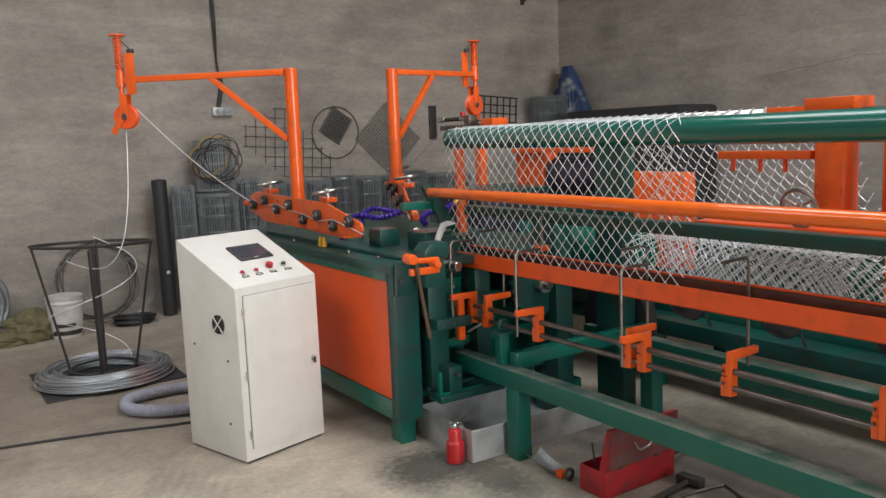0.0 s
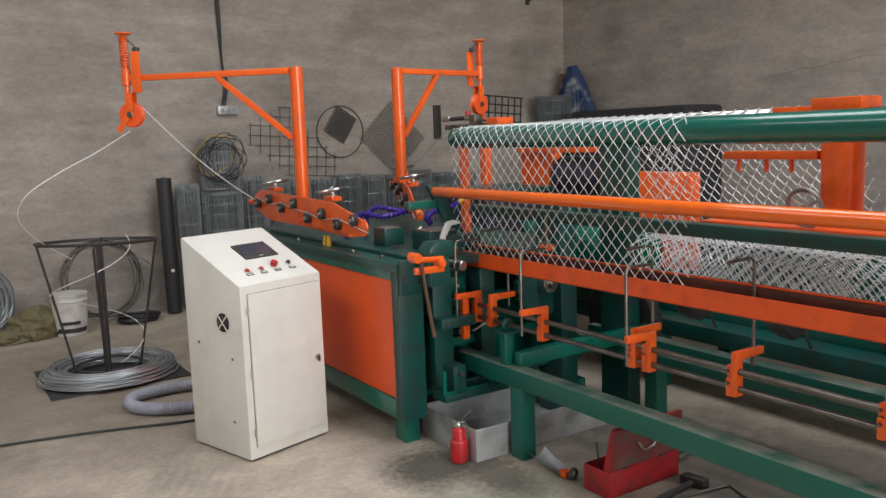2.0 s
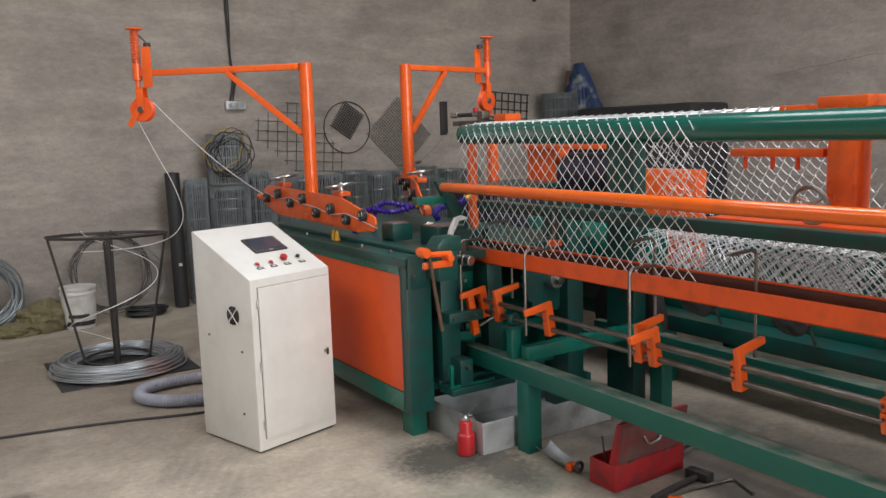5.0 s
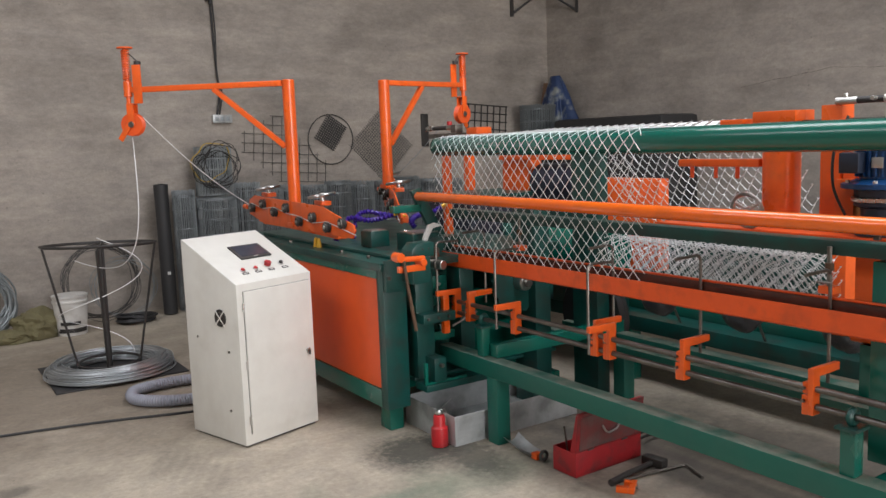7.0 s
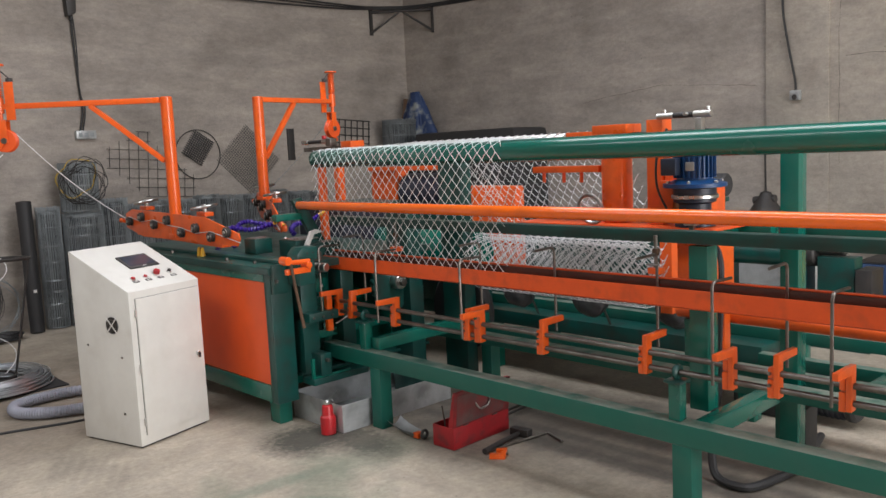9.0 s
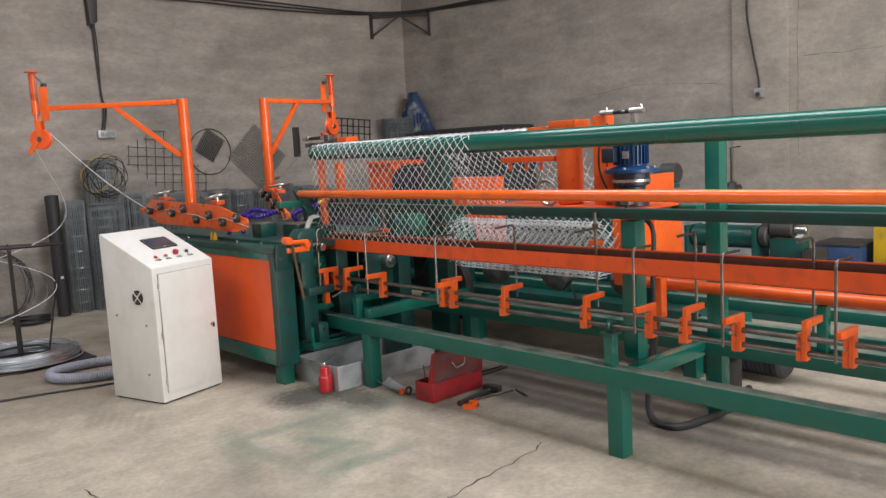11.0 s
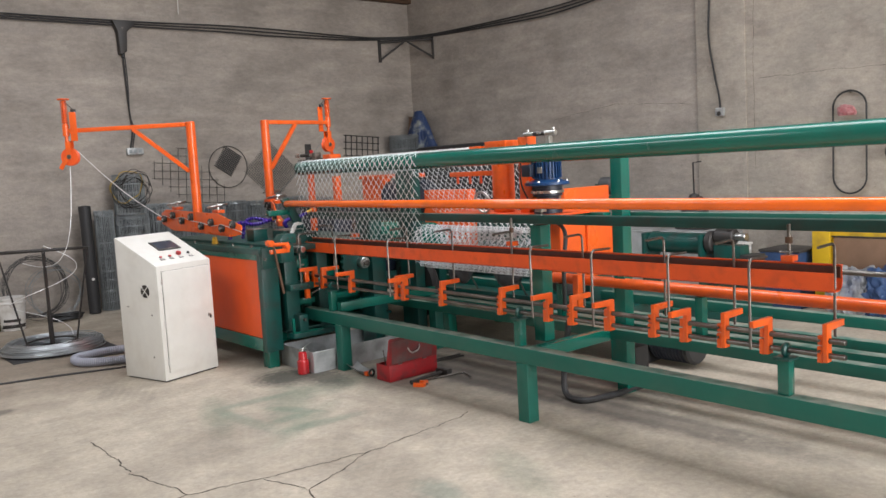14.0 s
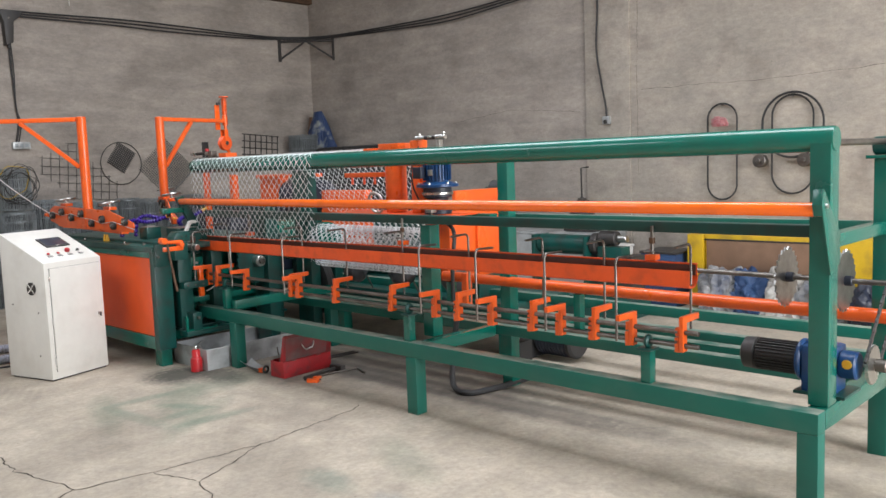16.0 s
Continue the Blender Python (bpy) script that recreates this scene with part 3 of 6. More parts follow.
    for y in (0.75, 1.9):
        part("roller_stand", box(3.37, 3.43, y, y + 0.05, 0.469, 0.7145), GREEN, f)
    part("roller_clip", box(3.30, 3.36, 1.68, 1.73, 0.56, 0.80), ORANGE, f)
    # drive shaft with two sprockets
    part("drive_shaft", rod((3.25, END_Y - 0.35, 0.945), (3.25, 0.15, 0.945), 0.014), ROD, f)
    for y in (-0.64, -0.93):
        n = 24
        out = []
        for k in range(n * 2):
            a = math.pi * k / n
            r = 0.160 if k % 2 else 0.140
            out.append((3.25 + r * math.cos(a), 0.945 + r * math.sin(a)))
        s = part("sprocket", profile(out, "y", y, y + 0.008), PLATE_STEEL, f, "bare steel sprocket disc with pointed teeth")
        part("hub", rod((3.25, y - 0.035, 0.945), (3.25, y + 0.05, 0.945), 0.026), MOTOR, s)
    return f


weaving_frame()


def chain(points, parent):
    """A roller chain as links along a line."""
    bm = bmesh.new()
    for a, b in zip(points, points[1:]):
        a, b = Vector(a), Vector(b)
        n = max(2, int((b - a).length / 0.026))
        d = (b - a).normalized()
        for k in range(n):
            c = a + (b - a) * ((k + 0.5) / n)
            q = d.to_track_quat("Z", "Y").to_matrix().to_4x4()
            w = 0.007 if k % 2 else 0.011
            box(-0.006, 0.006, -w, w, -0.014, 0.014, 0.003, bm, Matrix.Translation(c) @ q)
    return part("chain", bm, BLACK, parent)


def gear_motor():
    m = thing("gear_motor", "black and blue electric gear motor on the green frame", "motor")
    y = -0.79
    x, z = 2.86, 0.615
    part("mounting_plate", box(x - 0.10, x + 0.13, END_Y - 0.02, -0.86, 0.4705, 0.485, 0.002), GREEN_DIRTY_SHADED, m)
    bm = tube([(x, y + 0.205, z), (x, y + 0.195, z), (x, y + 0.14, z), (x, y + 0.135, z)], [0.06, 0.076, 0.080, 0.074], 32)
    part("fan_cowl", bm, BLACK, m)
    body = part("motor_body", rod((x, y + 0.135, z), (x, y - 0.07, z), 0.066, 32), BLACK, m)
    fin = None
    for k in range(30):
        a = 2 * math.pi * k / 30
        if fin is None:
            fin = part("cooling_fin", box(0.060, 0.079, y - 0.06, y + 0.13, -0.002, 0.002, 0), BLACK, body)
            data, ob = fin.data, fin
        else:
            ob = new("cooling_fin", data)
            ob.parent = body
        ob.matrix_local = Matrix.Translation((x, 0, z)) @ Matrix.Rotation(a, 4, "Y")
    part("flange", rod((x, y - 0.07, z), (x, y - 0.095, z), 0.100, 32), BLUE, m)
    bm = box(x - 0.085, x + 0.085, y - 0.25, y - 0.096, z - 0.139, z + 0.085, 0.02)
    g = part("gearbox", bm, BLUE, m, "blue cast gearbox with a yellow label")
    part("lifting_eye", torus((x, y - 0.17, z + 0.10), 0.020, 0.007, "y", 16, 6), BLUE, g)
    part("nameplate", rod((x - 0.0665, y - 0.295, z + 0.015), (x - 0.0635, y - 0.295, z + 0.015), 0.022), YELLOW, g)
    part("gearbox_end", rod((x, y - 0.25, z), (x, y - 0.33, z), 0.065, 28), BLUE, m)
    part("output_shaft", rod((x + 0.06, y - 0.33, z), (x + 0.06, y - 0.46, z), 0.017), STEEL, m)
    n, out = 22, []
    for k in range(n * 2):
        a = math.pi * k / n
        r = 0.092 if k % 2 else 0.086
        out.append((x + 0.06 + r * math.cos(a), z + r * math.sin(a)))
    s = part("sprocket", profile(out, "y", y - 0.375, y - 0.36), STEEL, m, "bare steel sprocket")
    part("hub", rod((x + 0.06, y - 0.43, z), (x + 0.06, y - 0.38, z), 0.03), ROD, s)
    chain([(x - 0.05, y - 0.368, z + 0.03), (3.20, y - 0.368, 1.05), (3.34, y - 0.368, 1.10)], m)
    chain([(x + 0.175, y - 0.368, z), (3.40, y - 0.368, 0.98)], m)
    return m


gear_motor()


# ---- rocking shaft with its clamps and hooks ----
SHAFT = (2.54, 0.0, 0.680)


def rocking_shaft():
    """Two rods with clamps that reach to either side of the trough; the whole rocks about the lower rod."""
    s = thing("rocking_shaft", "pair of steel rods with orange clamps and bent hooks", "mechanism", place=pose(*SHAFT))
    part("lower_rod", rod((0, -0.50, 0), (0, 4.02, 0), 0.0125), ROD, s)
    part("upper_rod", rod((0.0, -0.50, 0.066), (0.0, 4.0, 0.066), 0.0125), ROD, s)
    front = (3.93, 3.37, 2.675, 1.26, 0.80, 0.312, -0.125)
    back = (3.79, 2.76, 2.245, 1.66, 1.07, 0.505, 0.098, -0.40)
    hooks = []
    for side, ys in ((-1, front), (1, back)):
        for y in ys:
            out = [(side * -0.022, -0.030), (side * -0.022, 0.143), (side * 0.145, 0.143), (side * 0.145, 0.114), (side * 0.020, 0.110), (side * 0.022, -0.030)]
            if side > 0:
                out = out[::-1]
            c = part("clamp", profile(out, "y", y - 0.028, y - 0.006, 0.0025), ORANGE, s, "orange welded steel clamp")
            part("clamp_half", box(-0.018, 0.020, y - 0.004, y + 0.020, -0.034, 0.040, 0.003), ORANGE, c)
            part("clamp_half", box(-0.016, 0.018, y - 0.003, y + 0.018, 0.046, 0.088, 0.003), ORANGE, c)
            for z in (0.02, 0.068):
                part("screw", rod((side * -0.02, y + 0.008, z), (side * -0.034, y + 0.008, z), 0.007, 8), ROD, c)
            x = side * 0.122
            top = 0.425 if side < 0 else 0.485
            lo = 0.01 if side < 0 else 0.06
            pts = [(0, 0, lo - 0.128), (0, 0, top - 0.158)]
            for k in range(1, 6):
                a = math.pi / 2 * k / 5
                pts.append((-side * 0.03 * (1 - math.cos(a)), 0, top - 0.158 + 0.03 * math.sin(a)))
            pts.append((-side * 0.155, 0, top - 0.132))
            hk = part("hook", tube(pts, 0.0068, 8), ROD, s, "bent steel hook rod")
            hk.matrix_local = pose(x, y + 0.004, 0.128)
            hooks.append((hk, (x, y + 0.004, 0.128)))
    # lever that rocks the shaft
    part("lever", box(-0.085, -0.045, 3.93, 3.965, -0.12, 0.12, 0.004), ORANGE, s)
    return s, hooks


shaft, shaft_hooks = rocking_shaft()


# ---- chain-link mesh ----
PITCH, STEP = 0.0665, 0.0345


def mesh_path():
    """The line that the mesh follows: out of the trough, up the front, over the pipe, back and down onto the roll."""
    path = [(2.668, 0.965), (2.640, 0.955), (2.628, 0.978), (2.612, 1.20), (2.598, 1.60)]
    for k in range(1, 8):
        a = math.pi - (math.pi / 2 + 0.05) * k / 7
        path.append((PIPE_X + 0.062 * math.cos(a), PIPE_Z + 0.062 * math.sin(a)))
    path += [(3.00, 1.712), (3.36, 1.735), (3.375, 1.725), (3.385, 1.70), (3.46, 1.40), (3.56, 1.08)]
    for k in range(48):
        a = math.radians(20 - 20 * k)
        r = 0.196 - 0.0012 * k
        path.append((3.39 + r * math.cos(a), 0.935 + r * math.sin(a)))
    pts = [Vector((x, 0, z)) for x, z in path]
    lens = [0.0]
    for p, q in zip(pts, pts[1:]):
        lens.append(lens[-1] + (q - p).length)
    return pts, lens


MESH_PTS, MESH_LENS = mesh_path()
# from here on the sheet is gathered onto the roll
ROLL_START = 1.62


def on_path(s):
    s = min(max(s, 0.0), MESH_LENS[-1] - 1e-4)
    for i in range(len(MESH_LENS) - 1):
        if s <= MESH_LENS[i + 1]:
            f = (s - MESH_LENS[i]) / (MESH_LENS[i + 1] - MESH_LENS[i])
            return MESH_PTS[i].lerp(MESH_PTS[i + 1], f)
    return MESH_PTS[-1].copy()


def wire_pose(s):
    """A wire's pose in the mesh: its foot at s, its z along the path."""
    a, b = on_path(s), on_path(s + STEP)
    # behind the pipe the sheet is drawn off towards the twisting unit
    slip = min(max((s - 0.82) / 1.35, 0.0), 1.0) * 0.36
    d = (b - a).normalized()
    y = Vector((0, 1, 0))
    return Matrix.Translation(a - y * slip) @ Matrix((y.cross(d), y, d)).transposed().to_4x4()


def woven_mesh():
    """Zigzag wires, each hooked into the next."""
    ob = thing("chain_link_mesh", "bright galvanised chain-link mesh hanging over the green pipe", "wire mesh")
    half = PITCH / 2
    count = int((4.225 - 2.53) / half)
    shapes = []
    for off, first in ((half, 0), (0.0, 0), (half, 12), (0.0, 12)):
        r = random.Random(4)
        line = []
        for k in range(first, count + 1):
            up = k % 2
            y = 4.225 - off - k * half + r.uniform(-0.0012, 0.0012)
            z = (STEP + 0.003 if up else -0.003) + r.uniform(-0.001, 0.001)
            bend = 0.007 * (1 if up else -1)
            line += [(0.0035 * (1 if up else -1), y + bend * 0.4, z - bend * 0.15), (-0.0035 * (1 if up else -1), y - bend * 0.4, z - bend * 0.15)]
        tmp = part("wire_shape", tube(line, 0.00195, 5), ZINC)
        shapes.append(tmp.data)
        bpy.data.objects.remove(tmp)
    wires = []
    n = int(MESH_LENS[-1] / STEP) - 6
    for i in range(n):
        w = new("wire", shapes[i % 2 + (2 if i * STEP > ROLL_START else 0)])
        w.parent = ob
        w.matrix_local = wire_pose(i * STEP)
        wires.append((w, i * STEP))
    return wires


mesh_wires = woven_mesh()


# ---- the winding head ----
def head():
    h = thing("winding_head", "green wire-winding head of the weaving machine with orange side panel", "machine")
    x0, x1, y0, y1 = 2.09, 3.40, 3.99, 6.35
    # frame
    # grease and the shade beside the recess are both in the post's colour
    part("corner_post", box(x0, x0 + 0.15, y0, y0 + 0.075, 0.155, 0.965), GREEN_DIRTY_SHADED, h)
    part("foot", box(x0 + 0.055, x0 + 0.148, y0 + 0.085, y0 + 0.20, 0.0, 0.154), GREEN, h)
    part("foot", box(x0 + 0.008, x0 + 0.13, y1 - 0.14, y1 - 0.02, 0.0, 0.154), GREEN, h)
    part("foot", box(x1 - 0.13, x1 - 0.008, y0 + 0.002, y0 + 0.12, 0.0, 0.154), GREEN, h)
    part("lower_rail", box(x0, x0 + 0.08, y0 + 0.076, y1, 0.156, 0.262), GREEN, h)
    part("upper_rail", box(x0, x0 + 0.08, y0 + 0.076, y1, 0.915, 0.964), GREEN, h)
    part("side_panel", box(x0 + 0.012, x0 + 0.03, y0 + 0.078, y1 - 0.1, 0.263, 0.914, 0.002), PANEL_ORANGE, h, "flat orange sheet-steel side panel")
    part("back_panel", box(x1 - 0.03, x1, y0 + 0.1, y1, 0.16, 0.964), GREEN_DIRTY_SHADED, h)
    part("inner_panel", box(x0 + 0.19, x1 - 0.03, y0 + 0.30, y0 + 0.33, 0.16, 0.964), GREEN, h)
    part("floor_pan", box(x0 + 0.192, x1 - 0.03, y0 + 0.01, y0 + 0.299, 0.29, 0.31), GREEN_DIRTY_SHADED, h)
    part("table_plate", box(x0 - 0.02, x1, y0 - 0.015, y1, 0.966, 1.012), GREEN_DIRTY_SHADED, h)
    # stack on the right-hand side of the table
    part("side_block", box(x0 - 0.005, x0 + 0.115, y0 - 0.045, y0 - 0.016, 0.85, 1.03), GREEN_DIRTY_SHADED, h)
    part("bolt", rod((x0 + 0.015, y0 - 0.058, 0.93), (x0 + 0.015, y0 - 0.044, 0.93), 0.012, 6), ROD, h)
    part("cutter_block", box(x0 + 0.10, x0 + 0.215, y0 - 0.17, y0 - 0.03, 0.90, 1.045), GREEN_DIRTY_SHADED, h)
    ct = part("cutter_top", profile([(x0 + 0.10, 1.046), (x0 + 0.245, 1.046), (x0 + 0.245, 1.125), (x0 + 0.135, 1.125), (x0 + 0.10, 1.085)], "y", y0 - 0.165, y0 - 0.05, 0.006), GREEN_DIRTY_SHADED, h)
    for xx in (0.17, 0.21):
        part("bolt_hole", rod((x0 + xx, y0 - 0.168, 1.09), (x0 + xx, y0 - 0.164, 1.09), 0.007, 10), BLACK, ct)
    part("guide_wedge", profile([(x0 + 0.355, 1.013), (x0 + 0.385, 1.013), (x0 + 0.40, 1.10), (x0 + 0.44, 1.165), (x0 + 0.51, 1.175), (x0 + 0.46, 1.195), (x0 + 0.415, 1.185), (x0 + 0.375, 1.11)], "y", y0 + 0.14, y0 + 0.165, 0.002), WHITE, h, "pale curved steel guide")
    part("bearing_housing", box(x0 + 0.25, x0 + 0.37, y0 - 0.03, y0 + 0.10, 1.0125, 1.07, 0.006), ROD, h)
    part("slotted_ledge", box(x0 + 0.20, x0 + 0.42, y0 - 0.10, y0 + 0.10, 0.645, 0.70), GREEN_DIRTY_SHADED, h)
    for k in range(3):
        part("bolt", rod((x0 + 0.23 + 0.07 * k, y0 - 0.11, 0.672), (x0 + 0.23 + 0.07 * k, y0 - 0.10, 0.672), 0.009, 6), ROD, h)
    part("guide_block", box(x0 + 0.25, x0 + 0.33, y0 - 0.12, y0 + 0.02, 0.30, 0.44), GREEN_DIRTY_SHADED, h)
    for xx, zz in ((0.19, 0.80), (0.19, 0.60), (0.38, 0.78), (0.50, 0.62), (0.44, 0.48)):
        part("bracket_plate", box(x0 + xx, x0 + xx + 0.11, y0 + 0.10, y0 + 0.13, zz, zz + 0.10, 0.004), GREEN, h)
        part("bolt", rod((x0 + xx + 0.055, y0 + 0.085, zz + 0.05), (x0 + xx + 0.055, y0 + 0.10, zz + 0.05), 0.011, 6), STEEL, h)
    part("cross_rail", box(x0 + 0.33, x0 + 0.95, y0 + 0.11, y0 + 0.16, 0.70, 0.76), GREEN, h)
    part("lower_cross_rail", box(x0 + 0.33, x0 + 0.95, y0 + 0.05, y0 + 0.12, 0.50, 0.55), GREEN, h)
    part("link_rod", rod((x0 + 0.42, y0 - 0.06, 0.60), (x0 + 0.58, y0 - 0.09, 0.67), 0.008, 10), ROD, h)
    part("angle_foot", profile([(x0 + 0.192, 0.291), (x0 + 0.48, 0.291), (x0 + 0.48, 0.305), (x0 + 0.21, 0.305), (x0 + 0.21, 0.42), (x0 + 0.192, 0.42)], "y", y0 - 0.11, y0 - 0.09, 0.001), GREEN, h)
    part("clamp_screw", rod((x0 + 0.29, y0 - 0.15, 0.40), (x0 + 0.29, y0 - 0.121, 0.40), 0.012), ROD, h)
    part("slide_bar", box(x0 + 0.2, x0 + 0.32, y0 - 0.02, y0 + 0.10, 0.31, 0.929), GREEN_DIRTY_SHADED, h)
    part("ledge", box(x0 + 0.192, x0 + 0.62, y0 - 0.12, y0 + 0.009, 0.25, 0.29), GREEN_DIRTY_SHADED, h)
    # die tube that passes the spiral on to the trough
    part("die_tube", rod((2.635, y0 + 0.3, 1.0), (2.635, 4.16, 1.0), 0.032), STEEL, h)
    part("die_holder", box(2.52, 2.75, y0 + 0.17, y0 + 0.32, 0.90, 1.10), GREEN_DIRTY_SHADED, h)
    part("spindle", rod((2.37, y0 - 0.02, 0.985), (2.40, y0 - 0.16, 0.985), 0.027), STEEL, h)
    part("spindle_collar", rod((2.387, y0 - 0.10, 0.985), (2.392, y0 - 0.12, 0.985), 0.032), ROD, h)
    # orange cut-off lever
    lv = part("cut_off_lever", rod((2.050, y0 - 0.225, 1.058), (2.230, y0 - 0.225, 1.05), 0.015, 14), ORANGE, h, "orange cut-off lever with a long handle")
    part("boss", rod((2.065, y0 - 0.26, 1.07), (2.065, y0 - 0.19, 1.07), 0.026, 18), ORANGE, lv)
    part("boss", rod((2.210, y0 - 0.26, 1.03), (2.210, y0 - 0.19, 1.03), 0.020, 16), ORANGE, lv)
    part("handle", tube([(2.085, y0 - 0.25, 1.05), (2.095, y0 - 0.265, 0.92), (2.125, y0 - 0.285, 0.67)], [0.009, 0.009, 0.010], 12), RUST, lv, "rust-brown lever handle")
    part("tip_plate", box(2.06, 2.23, y0 - 0.24, y0 - 0.215, 0.985, 1.02, 0.004), ORANGE, lv)
    # gear wheel and drive in the recess
    n, out = 26, []
    for k in range(n * 2):
        a = math.pi * k / n
        r = 0.20 if k % 2 else 0.185
        out.append((3.03 + r * math.cos(a), 0.80 + r * math.sin(a)))
    part("gear_wheel", profile(out, "y", y0 - 0.05, y0 - 0.02), GREEN_DIRTY_SHADED, h)
    g = part("gear_hub", rod((3.03, y0 - 0.12, 0.80), (3.03, y0 - 0.04, 0.80), 0.05), STEEL, h, "greasy bright steel hub")
    part("hub_nut", rod((3.03, y0 - 0.15, 0.80), (3.03, y0 - 0.12, 0.80), 0.028, 6), ROD, g)
    part("upright_plate", box(3.10, 3.22, y0 - 0.12, y0 + 0.1, 0.0, 1.3), GREEN_DIRTY_SHADED, h)
    part("upright_plate", box(2.60, 2.70, y0 - 0.02, y0 + 0.12, 0.31, 0.93), GREEN_DIRTY_SHADED, h)
    part("belt_guard", rod((3.52, y0 - 0.16, 0.53), (3.60, y0 - 0.16, 0.53), 0.29, 40), RUBBER, h, "dark round belt guard")
    # die block on the table
    part("die_block", box(2.30, 2.43, y0 + 0.50, y0 + 0.64, 1.036, 1.135), GREEN_DIRTY_SHADED, h)
    part("die_block", box(2.46, 2.66, y0 + 0.26, y0 + 0.46, 1.013, 1.12), GREEN_DIRTY_SHADED, h)
    part("die_cap", box(2.47, 2.65, y0 + 0.27, y0 + 0.45, 1.121, 1.128, 0.003), STEEL, h)
    part("die_cap", box(2.31, 2.42, y0 + 0.51, y0 + 0.63, 1.136, 1.142, 0.003), STEEL, h)
    part("guide_bar", box(2.20, 2.32, y0 + 0.02, y1 - 0.3, 1.013, 1.035), GREEN_DIRTY_SHADED, h)
    part("spring", tube([(2.70 + 0.022 * math.cos(k), y0 + 0.62 + 0.0022 * k, 1.075 + 0.022 * math.sin(k)) for k in range(60)], 0.004, 6), STEEL, h)
    for y in (y0 + 0.98, y0 + 1.03):
        part("grease_plug", tube([(2.165, y, 1.013), (2.165, y, 1.04), (2.165, y, 1.075)], [0.018, 0.015, 0.009], 12), YELLOW, h, "small yellow plastic plug")
    for k, y in enumerate((y0 + 0.25, y0 + 0.6, y0 + 1.4)):
        part("bolt", rod((2.14, y, 1.012), (2.14, y, 1.03), 0.012, 6), ROD, h)
    return h


head()


def coolant_hose(name, points, r, mat, label):
    """A segmented ball-joint coolant hose."""
    t = thing(name, label, "hose")
    pts = [Vector(p) for p in points]
    dense = []
    for i in range(len(pts) - 1):
        a, b = pts[max(i - 1, 0)], pts[i]
        c, d = pts[i + 1], pts[min(i + 2, len(pts) - 1)]
        for k in range(8):
            f = k / 8
            dense.append(0.5 * ((2 * b) + (c - a) * f + (2 * a - 5 * b + 4 * c - d) * f * f + (3 * b - a - 3 * c + d) * f ** 3))
    dense.append(pts[-1])
    bm = tube(dense, [r * (1.3 if k % 2 else 0.72) for k in range(len(dense))], 10)
    part("hose_body", bm, mat, t)
    part("nozzle", tube([dense[-1], dense[-1] + (dense[-1] - dense[-2]).normalized() * 0.06], [r, r * 0.4], 10), YELLOW, t, "yellow nozzle")
    return t


HOSE = "purple segmented coolant hose on the winding head"
coolant_hose("coolant_hose", [(2.40, 5.20, 1.013), (2.42, 5.16, 1.10), (2.50, 5.16, 1.17), (2.60, 5.10, 1.15), (2.66, 5.02, 1.16), (2.74, 4.96, 1.19)], 0.017, PURPLE, HOSE)
coolant_hose("coolant_hose", [(2.56, 5.24, 1.013), (2.58, 5.22, 1.16), (2.66, 5.22, 1.20), (2.74, 5.12, 1.18), (2.82, 5.04, 1.17)], 0.016, PURPLE, HOSE)
coolant_hose("coolant_hose", [(2.70, 4.62, 1.122), (2.70, 4.66, 1.16), (2.77, 4.70, 1.19), (2.86, 4.68, 1.20), (2.94, 4.66, 1.24)], 0.016, PURPLE, HOSE)


def handwheel(parent, centre, tilt, r=0.085):
    w = part("handwheel", torus((0, 0, 0), r, 0.010, "z", 28, 8), STEEL, parent, "chromed handwheel")
    w.matrix_local = pose(*centre, *tilt)
    bm = rod((0, 0, -0.05), (0, 0, 0.018), 0.016)
    for k in range(3):
        a = 2 * math.pi * k / 3
        tube([(0, 0, 0), (r * math.cos(a), r * math.sin(a), 0)], 0.007, 6, bm=bm)
    part("spokes", bm, STEEL, w)
    return w


